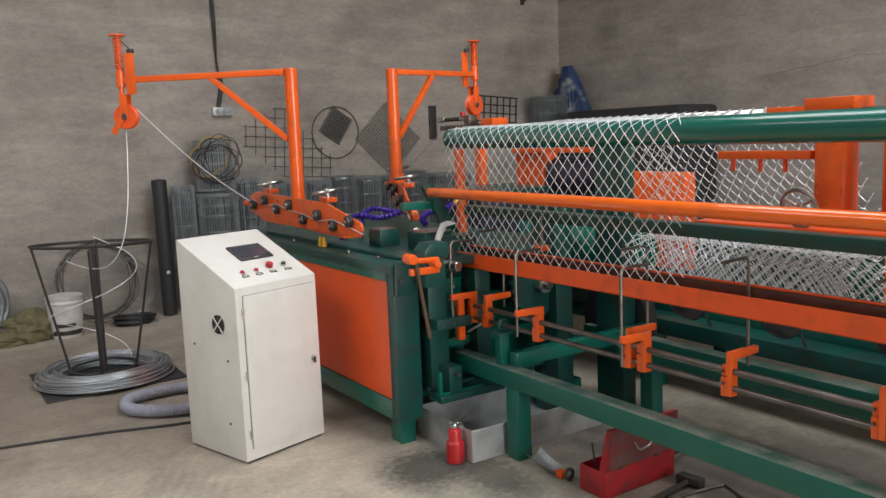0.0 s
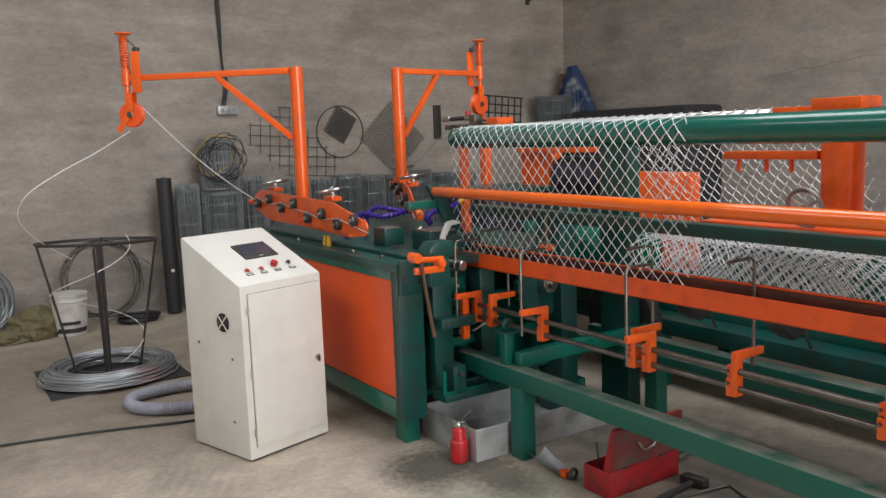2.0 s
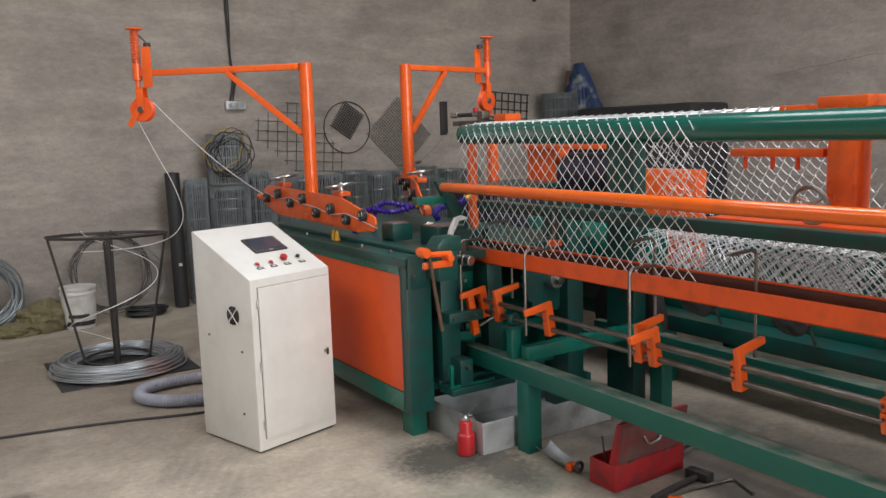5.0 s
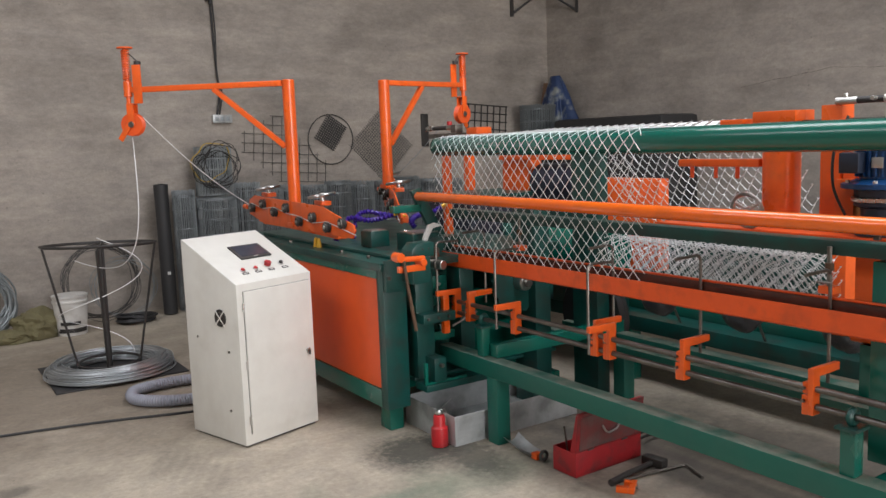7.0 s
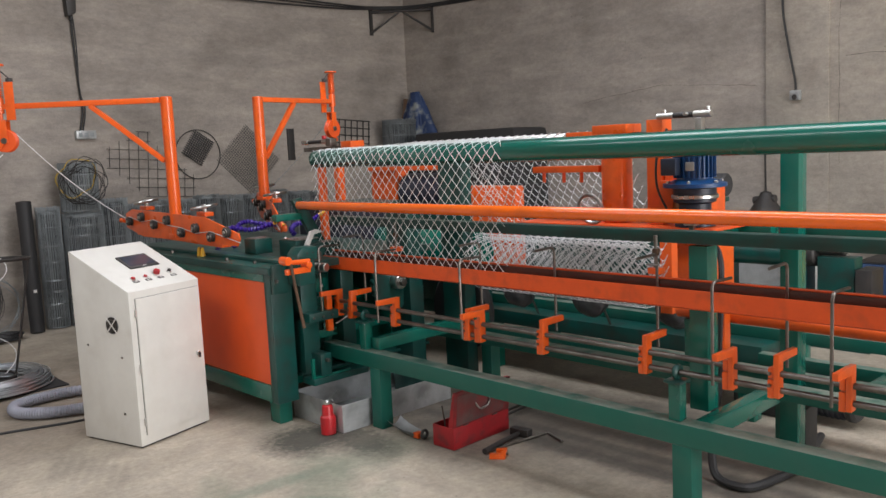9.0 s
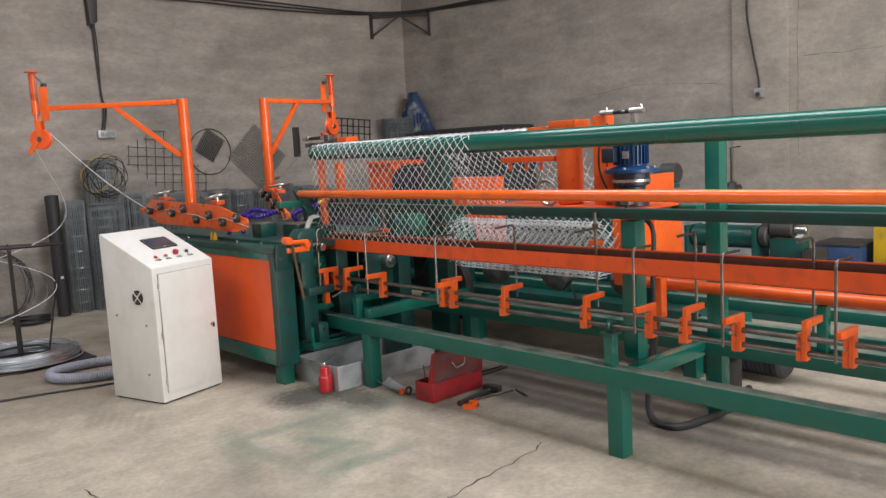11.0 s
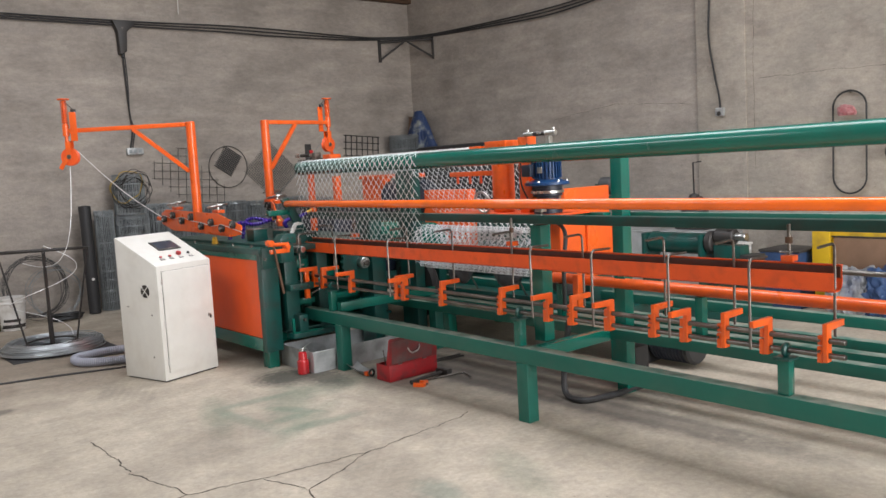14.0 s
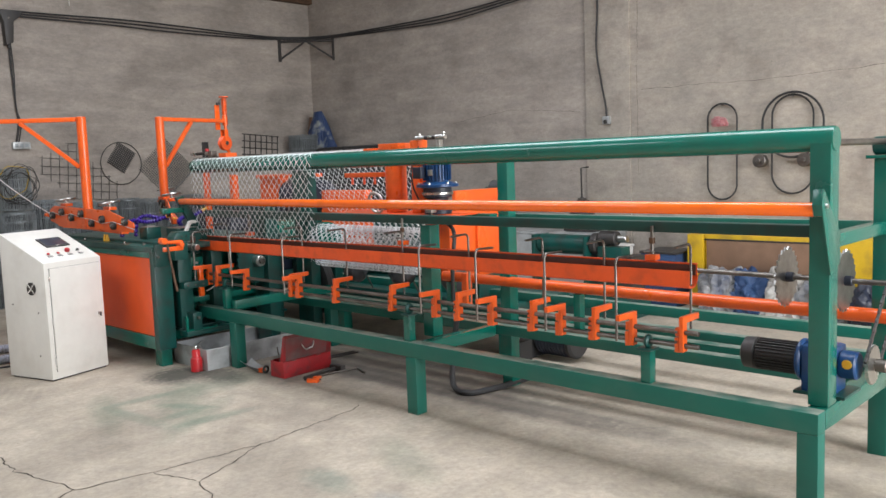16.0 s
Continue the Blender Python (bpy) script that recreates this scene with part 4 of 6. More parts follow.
def straightener(place, length, label):
    """Two slanting plates with grooved rollers between them, fed by a wire."""
    s = thing("wire_straightener", label, "wire straightener", place=place)
    out = [(0, 0.02), (0, 0.13), (0.12, 0.17), (length - 0.45, 0.17), (length, 0.085), (length + 0.015, 0.05), (length - 0.02, 0.0), (0.3, -0.035)]
    pl = part("side_plate", profile([(y, z) for y, z in out], "x", 0.0, 0.012, 0.002), ORANGE, s, "long orange roller plate")
    part("base_bar", box(-0.07, -0.002, 0.15, length - 0.25, -0.03, 0.02), ORANGE, s)
    n = 8
    for k in range(n):
        y = 0.10 + (length - 0.22) * k / (n - 1)
        z = (0.10 if k % 2 else 0.055) + (0.02 if k < 4 else -0.012)
        r = part("roller", tube([(0.012, y, z), (0.018, y, z), (0.028, y, z), (0.038, y, z), (0.044, y, z)], [0.034, 0.036, 0.028, 0.036, 0.033], 24), BLACK, s, "dark grooved roller with a steel pin")
        part("bearing_ring", torus((0.045, y, z), 0.026, 0.004, "x", 22, 6), ROD, r)
        part("pin", rod((0.044, y, z), (0.053, y, z), 0.012, 14), STEEL, r)
    part("eyelet", tube([(0.03, -0.05, 0.075), (0.03, -0.02, 0.075), (0.03, 0.01, 0.075)], [0.020, 0.014, 0.018], 14), ORANGE, s)
    pts = [(0.028, -0.02, 0.075)]
    for k in range(n):
        y = 0.10 + (length - 0.22) * k / (n - 1)
        z = (0.10 if k % 2 else 0.055) + (0.02 if k < 4 else -0.012)
        pts.append((0.028, y, z + (-0.036 if k % 2 else 0.036)))
    pts.append((0.028, length + 0.06, 0.03))
    part("wire", tube(pts, 0.003, 6), ZINC, s)
    for y in (0.30, length - 0.52):
        part("screw_block", box(-0.07, 0.0, y - 0.06, y + 0.06, 0.171, 0.20), ORANGE, s)
        handwheel(s, (-0.03, y, 0.235), (8, 6, 0))
    return s


# along the table, running down towards the die
straightener(pose(2.18, 6.23, 1.152, -1.5, 0, 180), 1.76, "orange roller wire straightener with chromed handwheels on the head")
straightener(pose(3.36, 6.20, 1.215, -3.5, 0, 155.5), 1.50, "second orange roller wire straightener with chromed handwheels")


def guide_arm(post, base, top, end, label, brace, lift):
    a = thing("wire_guide_arm", label, "wire guide")
    post, end = Vector((*post, 0)), Vector((*end, 0))
    d = (end - post).normalized()
    length = (end - post).length
    part("post", rod(post + Vector((0, 0, base)), post + Vector((0, 0, top)), 0.043, 24), ORANGE, a)
    part("base_plate", box(post.x - 0.045, post.x + 0.045, post.y - 0.05, post.y + 0.05, base - 0.03, base, 0.003), ORANGE, a)
    m = Matrix.Translation(post + Vector((0, 0, top - 0.022))) @ d.to_track_quat("Y", "Z").to_matrix().to_4x4()
    part("arm", box(-0.018, 0.018, 0.043, length - 0.02, -0.02, 0.02, 0.003, None, m), ORANGE, a)
    lo, hi = post + d * 0.043 + Vector((0, 0, top - brace)), post + d * (length * 0.46) + Vector((0, 0, top - 0.04))
    v = hi - lo
    mb = Matrix.Translation(lo) @ v.to_track_quat("Y", "Z").to_matrix().to_4x4()
    part("brace", box(-0.018, 0.018, 0, v.length, -0.018, 0.018, 0.003, None, mb), ORANGE, a)
    # plunger with a spring, limit switch and pulley at the arm's end
    e = end
    p = part("plunger", rod(e + Vector((0, 0, top - 0.17)), e + Vector((0, 0, top + lift - 0.013)), 0.016), ORANGE, a)
    part("cap", rod(e + Vector((0, 0, top + lift - 0.012)), e + Vector((0, 0, top + lift)), 0.055, 20), ORANGE, p)
    part("spring", tube([e + Vector((0.026 * math.cos(k * 0.6), 0.026 * math.sin(k * 0.6), top + 0.05 + (lift - 0.07) / 126 * k)) for k in range(126)], 0.0055, 6), ORANGE, p)
    part("sleeve", rod(e + Vector((0, 0, top - 0.07)), e + Vector((0, 0, top + 0.04)), 0.030), ORANGE, a)
    q = e - d * 0.085
    sw = part("limit_switch", box(-0.03, -0.019, -0.032, 0.032, -0.10, 0.17, 0.003, None, Matrix.Translation(q + Vector((0, 0, top - 0.02))) @ d.to_track_quat("Y", "Z").to_matrix().to_4x4()), ORANGE, a)
    part("switch_head", rod(q + Vector((0, 0, top + 0.150)), q + Vector((0, 0, top + 0.178)), 0.024), BLACK, sw)
    part("switch_lever", tube([q + Vector((0, 0, top + 0.175)), q + d * 0.04 + Vector((0, 0, top + 0.215)), e + Vector((0, 0, top + lift - 0.02))], 0.004, 6), BLACK, sw)
    side = Vector((-d.y, d.x, 0))
    pc = e + Vector((0, 0, top - 0.265)) - d * 0.02
    mp = Matrix.Translation(pc) @ d.to_track_quat("Y", "Z").to_matrix().to_4x4()
    fork = box(-0.035, -0.029, -0.026, 0.026, -0.02, 0.14, 0.002, None, mp)
    box(0.029, 0.035, -0.026, 0.026, -0.02, 0.14, 0.002, fork, mp)
    box(-0.035, 0.035, -0.026, 0.026, 0.14, 0.148, 0.002, fork, mp)
    fk = part("fork", fork, ORANGE, a)
    part("guard_arm", box(-0.036, -0.028, -0.01, 0.03, -0.14, 0.0, 0.002, None, mp @ pose(0, 0, 0, 35, 0, 0)), ORANGE, fk)
    wheel = tube([(-0.026, 0, 0), (-0.022, 0, 0), (0, 0, 0), (0.022, 0, 0), (0.026, 0, 0)], [0.078, 0.082, 0.060, 0.082, 0.078], 36)
    wheel.transform(mp)
    w = part("pulley", wheel, ORANGE_DULL, a, "grooved orange pulley")
    hub = rod((-0.04, 0, 0), (0.04, 0, 0), 0.022, 18)
    hub.transform(mp)
    part("axle", hub, ROD, w)
    return pc


ARM_A = guide_arm((2.205, 5.42), 1.15, 2.145, (1.31, 6.184), "orange wire guide arm with sprung pulley over the wire coil", 0.46, 0.278)
ARM_B = guide_arm((3.108, 5.665), 1.36, 2.172, (3.976, 5.83), "orange wire guide arm with sprung pulley behind the mesh", 0.50, 0.245)


def feed_wire():
    """The taut wires from the pulleys down to the straighteners."""
    for pc, goal, sag in ((ARM_A, Vector((2.225, 6.27, 1.21)), 0.05), (ARM_B, Vector((3.37, 6.22, 1.30)), 0.03)):
        w = thing("feed_wire", "taut galvanised wire from the pulley to the straightener", "wire")
        a = pc + Vector((0.07, 0.0, 0.05)) if pc is ARM_A else pc + Vector((-0.07, 0, 0.04))
        pts = [a.lerp(goal, k / 12) - Vector((0, 0, sag * math.sin(math.pi * k / 12))) for k in range(13)]
        part("strand", tube(pts, 0.0037 if pc is ARM_A else 0.0022, 6), ZINC_WIRE if pc is ARM_A else ZINC_OLD, w)


feed_wire()


# ---- control cabinet ----
def control_cabinet():
    c = thing("control_cabinet", "cream steel control cabinet with sloping panel and touch screen", "control cabinet", place=pose(1.361, 4.341, 0, 0, 0, 16.4))
    W, D, ZF, ZB = 0.537, 0.51, 0.937, 1.165
    part("body", profile([(0, 0.012), (D, 0.012), (D, ZB), (D - 0.012, ZB), (0, ZF)], "x", 0, W, 0.005), CREAM, c)
    part("plinth", box(0.015, W - 0.015, 0.015, D - 0.015, 0.0, 0.0115, 0), BLACK, c)
    d = part("door", box(0.042, W - 0.018, -0.012, -0.0005, 0.075, ZF - 0.045, 0.004), CREAM, c)
    part("door_seam", box(0.0405, W - 0.0165, -0.0025, -0.0004, 0.0735, ZF - 0.0435, 0), BLACK, c)
    lk = part("lock", rod((W - 0.06, -0.012, 0.47), (W - 0.06, -0.024, 0.47), 0.016, 18), STEEL, d)
    part("lock_key", box(W - 0.064, W - 0.056, -0.034, -0.024, 0.445, 0.475, 0.002), BLACK, lk)
    for z in (0.13, 0.45, 0.78):
        part("hinge", rod((0.034, -0.008, z), (0.034, -0.008, z + 0.05), 0.005, 8), STEEL, d)
    # fan grille on the left side
    g = part("fan_grille", torus((-0.006, 0.16, 0.735), 0.048, 0.003, "x", 28, 6), BLACK, c, "round black fan opening with wire guard")
    part("fan_opening", rod((-0.0045, 0.16, 0.735), (0.0005, 0.16, 0.735), 0.050, 28), BLACK, g)
    for a in (45, 135):
        dy, dz = 0.062 * math.cos(radians(a)), 0.062 * math.sin(radians(a))
        part("guard_wire", tube([(-0.009, 0.16 - dy, 0.735 - dz), (-0.009, 0.16 + dy, 0.735 + dz)], 0.0035, 6), WHITE, g)
    for r in (0.02, 0.034):
        part("guard_ring", torus((-0.008, 0.16, 0.735), r, 0.002, "x", 20, 5), ROD, g)
    for y, z in ((0.10, 0.545), (0.12, 0.20), (0.40, 0.60)):
        part("screw", rod((-0.006, y, z), (0.0, y, z), 0.007, 10), ROD, c)
    # things on the sloping panel, in its own plane
    ang = math.degrees(math.atan2(ZB - ZF, D - 0.012))
    m = pose(0, 0, ZF, ang, 0, 0)

    def on(bm):
        bm.transform(m)
        return bm

    s = part("touch_screen", on(box(0.205, 0.425, 0.235, 0.385, 0.0, 0.010, 0.004)), BLACK, c, "black touch screen in a dark bezel")
    part("screen_glass", on(box(0.222, 0.408, 0.255, 0.370, 0.0102, 0.0115, 0)), SCREEN, s)
    part("screen_line", on(box(0.30, 0.33, 0.243, 0.247, 0.0102, 0.0112, 0)), WHITE, s)
    for k, (x, mat_, h) in enumerate(((0.135, RED, 0.014), (0.225, RED, 0.014), (0.318, RED, 0.030), (0.418, BLACK, 0.018))):
        b = part("push_button", on(rod((x, 0.125 + 0.012 * (k > 1), 0.0), (x, 0.125 + 0.012 * (k > 1), 0.006), 0.0165, 20)), STEEL, c)
        part("button_cap", on(rod((x, 0.125 + 0.012 * (k > 1), 0.006), (x, 0.125 + 0.012 * (k > 1), h), 0.020 if k == 2 else 0.0115, 18)), mat_, b)
        part("name_plate", on(box(x - 0.021, x + 0.021, 0.083, 0.104, 0.0002, 0.0018, 0)), BLACK, b)
        part("name_bar", on(box(x - 0.013, x + 0.013, 0.090, 0.097, 0.0019, 0.0024, 0)), WHITE, b)
    return c


control_cabinet()


# ---- wire coil on its stand ----
COIL = (1.11, 6.63)


def wire_coil():
    part_mat = thing("floor_mat", "dark rubber mat under the wire coil", "mat")
    part("sheet", box(0.66, 1.60, 6.22, 7.10, 0.001, 0.012, 0.003), RUBBER, part_mat)
    c = thing("wire_coil", "bright galvanised wire coil lying on the mat", "wire coil")
    r = random.Random(8)
    for k in range(104):
        big = r.uniform(0.29, 0.465)
        z = 0.018 + r.random() * 0.085 * math.sin(math.pi * min(1, max(0.08, (big - 0.27) / 0.215)))
        n, pts = 44, []
        ph, tilt, dx, dy = r.uniform(0, 6.28), r.uniform(0.0, 0.013), r.uniform(-0.022, 0.022), r.uniform(-0.022, 0.022)
        for i in range(n):
            a = 2 * math.pi * i / n
            pts.append((COIL[0] + dx + big * (1 + 0.02 * math.sin(2 * a + ph)) * math.cos(a), COIL[1] + dy + big * (1 + 0.02 * math.sin(3 * a + ph)) * math.sin(a), z + tilt * (1 + math.sin(a + ph))))
        part("loop", tube(pts, 0.0048, 6, closed=True), COIL_WIRE, c)
    return c


wire_coil()


def coil_stand():
    s = thing("coil_stand", "black welded iron pay-off stand inside the wire coil", "stand")
    x, y = COIL
    tilt = Matrix.Rotation(radians(-3.5), 3, Vector((0.834, -0.552, 0)))
    part("top_ring", torus((x, y, 1.0), 0.41, 0.009, "z", 48, 8, None, tilt), BLACK, s)
    part("inner_ring", torus((x, y, 0.992), 0.396, 0.006, "z", 48, 8, None, tilt), BLACK, s)
    part("bottom_ring", torus((x, y, 0.09), 0.225, 0.010, "z", 36, 8), BLACK, s)
    for k in range(4):
        a = radians(-14 + 90 * k)
        part("leg", tube([(x + 0.40 * math.cos(a), y + 0.40 * math.sin(a), 0.992), (x + 0.225 * math.cos(a), y + 0.225 * math.sin(a), 0.075), (x + 0.2 * math.cos(a), y + 0.2 * math.sin(a), 0.013)], 0.009, 8), BLACK, s)
        part("spoke", tube([(x, y, 0.985), (x + 0.39 * math.cos(a), y + 0.39 * math.sin(a), 0.99)], 0.006, 8), BLACK, s)
    part("centre_post", rod((x, y, 0.013), (x, y, 0.99), 0.016), BLACK, s)
    part("centre_tube", rod((x, y, 0.013), (x, y, 0.40), 0.023), BLACK, s)
    return s


coil_stand()


def curve_through(points, n=8):
    pts, out = [Vector(p) for p in points], []
    for i in range(len(pts) - 1):
        a, b, c, d = pts[max(i - 1, 0)], pts[i], pts[i + 1], pts[min(i + 2, len(pts) - 1)]
        for k in range(n):
            f = k / n
            out.append(0.5 * ((2 * b) + (c - a) * f + (2 * a - 5 * b + 4 * c - d) * f * f + (3 * b - a - 3 * c + d) * f ** 3))
    return out + [pts[-1]]


def slack_wire():
    """Two rigid bows of wire: one from the pulley to the stand, one inside the stand; each turns about its own line."""
    left = Vector((-0.834, 0.552, 0))
    top, low = ARM_A + Vector((-0.03, 0.03, -0.09)), Vector((*COIL, 0.88)) + left * 0.20
    axis = top - low
    z = axis.normalized()
    x = (left - z * left.dot(z)).normalized()
    y = z.cross(x)
    m = Matrix.Translation(low) @ Matrix((x, y, z)).transposed().to_4x4()
    keys = [(0.0, 0.0), (0.08, -0.17), (0.20, -0.38), (0.34, -0.53), (0.50, -0.54), (0.67, -0.40), (0.84, -0.19), (1.0, 0.0)]
    pts = curve_through([(f, 0.03 * math.sin(5 * u), axis.length * u) for u, f in keys], 6)
    up = new("slack_wire", part("tmp_wire", tube(pts, 0.0033, 6), ZINC_WIRE).data)
    bpy.data.objects.remove(bpy.data.objects["tmp_wire"])
    tagged(up, "loose galvanised wire swinging below the pulley", "wire")
    pts = []
    for k in range(41):
        u = k / 40
        r = 0.20 + 0.14 * math.sin(math.pi * u)
        a = -7.6 * u - 1.2
        pts.append((r * math.cos(a), r * math.sin(a), 0.90 * (1 - u) + 0.02))
    lo = new("slack_wire", part("tmp_wire", tube(pts, 0.0033, 6), ZINC_WIRE).data)
    bpy.data.objects.remove(bpy.data.objects["tmp_wire"])
    tagged(lo, "loose turn of galvanised wire inside the stand", "wire")
    return [(up, m), (lo, pose(COIL[0], COIL[1], 0.11, 0, 0, 192.5))]


slack = slack_wire()


def cable(name, points, r, mat, label, category="cable", ribs=False, seg=8):
    t = thing(name, label, category)
    pts = curve_through(points, 24 if ribs else 8)
    rr = [r * (1.0 if i % 2 else 0.86) for i in range(len(pts))] if ribs else r
    part("sheath" if not ribs else "corrugated_tube", tube(pts, rr, seg), mat, t)
    return t


cable("corrugated_hose", [(1.60, 5.05, 0.30), (1.52, 5.25, 0.08), (1.35, 5.36, 0.045), (1.16, 5.46, 0.045), (1.05, 5.62, 0.045), (1.10, 5.80, 0.045), (1.30, 5.86, 0.045), (1.55, 5.82, 0.045), (1.85, 5.60, 0.05), (2.10, 5.45, 0.09)], 0.040, GREY_HOSE, "grey corrugated cable hose looped on the floor", "hose", True, 14)
cable("floor_cable", [(-1.6, 5.75, 0.009), (-0.6, 5.62, 0.009), (0.31, 5.47, 0.009), (0.83, 5.35, 0.009), (1.29, 5.20, 0.009), (1.7, 5.15, 0.009)], 0.008, RUBBER, "black cable lying across the concrete floor")
cable("motor_cable", [(3.10, 1.58, 0.60), (3.08, 1.62, 0.30), (3.04, 1.60, 0.05), (3.02, 1.44, 0.022), (3.18, 1.38, 0.022), (3.44, 1.36, 0.022), (3.85, 1.42, 0.05)], 0.021, RUBBER, "thick black cable hanging to the floor under the frame")
cable("motor_cable", [(3.05, 1.58, 0.60), (3.02, 1.55, 0.9), (3.10, 1.60, 1.12), (3.12, 1.72, 1.2)], 0.014, RUBBER, "black cable rising behind the rail")


# ---- on the floor under the machine ----
def tray(name, x, y, w, d, h, turn, label):
    t = thing(name, label, "tray", place=pose(x, y, 0.001, 0, 0, turn))
    k = 0.004
    part("base", box(0, w, 0, d, 0, k, 0), SHEET, t)
    for n_, b in (("side", (0, w, 0, k)), ("side", (0, w, d - k, d)), ("end", (0, k, k, d - k)), ("end", (w - k, w, k, d - k))):
        part(n_, box(*b, k, h, 0), SHEET, t)
    part("rim", box(-0.006, w + 0.006, -0.006, -0.0002, h - 0.012, h + 0.003, 0.001), SHEET, t)
    return t


tray("drip_tray", 2.295, 3.615, 0.90, 0.53, 0.17, 0, "galvanised sheet-steel drip tray under the winding head")


def lathe(points, seg=28, bm=None, at=(0, 0, 0)):
    return tube([(at[0], at[1], at[2] + z) for _, z in points], [max(r, 0.0005) for r, _ in points], seg, bm=bm)


def oil_can():
    c = thing("oil_can", "red enamelled oil can with steel spout", "oil can", place=pose(2.240, 3.69, 0))
    part("body", lathe([(0.036, 0.0), (0.046, 0.004), (0.047, 0.098), (0.045, 0.108), (0.036, 0.116), (0.034, 0.122), (0.034, 0.165), (0.030, 0.176), (0.020, 0.182)]), RED, c)
    part("collar", lathe([(0.018, 0.1825), (0.022, 0.186), (0.022, 0.200), (0.012, 0.208)]), STEEL, c)
    part("spout", tube([(0, 0, 0.205), (0.03, 0.012, 0.212), (0.12, 0.05, 0.235)], [0.005, 0.004, 0.0025], 8), STEEL, c)
    part("trigger", tube([(0.0, 0, 0.205), (0.035, -0.008, 0.204), (0.05, -0.012, 0.175)], 0.004, 6), STEEL, c)


oil_can()


def tool_box():
    b = thing("tool_box", "open red steel tool box with raised dirty lid", "tool box", place=pose(2.518, 2.888, 0.001, 0, 0, 1))
    w, d, h, k = 0.465, 0.165, 0.125, 0.004
    part("base", box(0, w, 0, d, 0, k, 0), RED_DIRTY, b)
    for n_, q in (("front", (0, w, 0, k)), ("back", (0, w, d - k, d)), ("end", (0, k, k, d - k)), ("end", (w - k, w, k, d - k))):
        part(n_, box(*q, k, h, 0.001), TOOL_RED, b)
    # the lid stands up from the front edge and leans a little outwards
    lean = pose(0, 0.004, h, 6, 0, 0)
    lid = part("lid", box(0.0, w, -0.006, 0.0, 0.001, 0.205, 0.002, None, lean), RED_DIRTY, b, "raised lid, dark with grease")
    for x in (0.0, w - 0.006):
        part("lid_cheek", cheek(x, lean), TOOL_RED, lid)
    part("lid_rim", box(0.006, w - 0.006, 0.0005, 0.012, 0.199, 0.205, 0.001, None, lean), TOOL_RED, lid)
    part("grease", box(0.02, w - 0.05, -0.0085, -0.0062, 0.012, 0.185, 0, None, lean), GREASY_LID, lid, "greasy dull lid face")
    hd = tube([(0.17, -0.010, 0.115), (0.185, -0.022, 0.085), (0.205, -0.024, 0.075), (0.26, -0.024, 0.085), (0.275, -0.022, 0.105), (0.285, -0.010, 0.125)], 0.0055, 8)
    hd.transform(lean)
    part("handle", hd, STEEL, lid)
    for x in (0.10, 0.34):
        part("hinge", rod((x - 0.02, -0.003, h + 0.002), (x + 0.02, -0.003, h + 0.002), 0.005, 8), ROD, lid)
    part("screwdriver", rod((0.06, 0.11, 0.02), (0.045, 0.13, 0.225), 0.005, 8), ROD, b)
    r = random.Random(3)
    for k2 in range(8):
        x = 0.05 + 0.045 * k2
        part("spanner", box(-0.06, 0.06, -0.008, 0.008, 0, 0.008, 0.002, None, pose(x, 0.09 + r.uniform(-0.03, 0.03), 0.03 + 0.006 * k2, r.uniform(-15, 15), r.uniform(-15, 15), r.uniform(0, 180))), ROD, b)


def cheek(x, m):
    bm = profile([(0.0005, 0.001), (0.035, 0.001), (0.010, 0.198), (0.0005, 0.198)], "x", x, x + 0.006)
    bm.transform(m)
    return bm


GREASY_LID = material("greasy_lid_steel", (0.085, 0.065, 0.06), 0.5, second=(0.20, 0.03, 0.03), scale=11, amount=0.9, bump=0.1, dirt=(0.16, 0.13, 0.115), dirt_scale=7, dirt_amount=0.6)
tool_box()


def scoop():
    s = thing("steel_scoop", "bent sheet-steel scoop with an orange end", "scoop", place=pose(2.515, 3.40, 0.002, 0, 0, -86) @ Matrix.Scale(0.74, 4))
    own = bmesh.new()
    rows = []
    for i in range(7):
        u = i / 6
        rows.append([own.verts.new((u * 0.26, (k / 8 - 0.5) * (0.15 - 0.05 * u), 0.004 + 0.05 * (2 * abs(k / 8 - 0.5)) ** 2 + 0.06 * (1 - u) ** 2)) for k in range(9)])
    for i in range(6):
        for k in range(8):
            own.faces.new((rows[i][k], rows[i + 1][k], rows[i + 1][k + 1], rows[i][k + 1]))
    bmesh.ops.solidify(own, geom=own.faces[:], thickness=0.002)
    part("blade", own, SHEET, s)
    part("ferrule", box(0.24, 0.30, -0.03, 0.03, 0.004, 0.05, 0.008), ORANGE, s)
    part("grip", torus((0.34, 0.0, 0.045), 0.032, 0.012, "x", 20, 8), BLACK, s)


scoop()


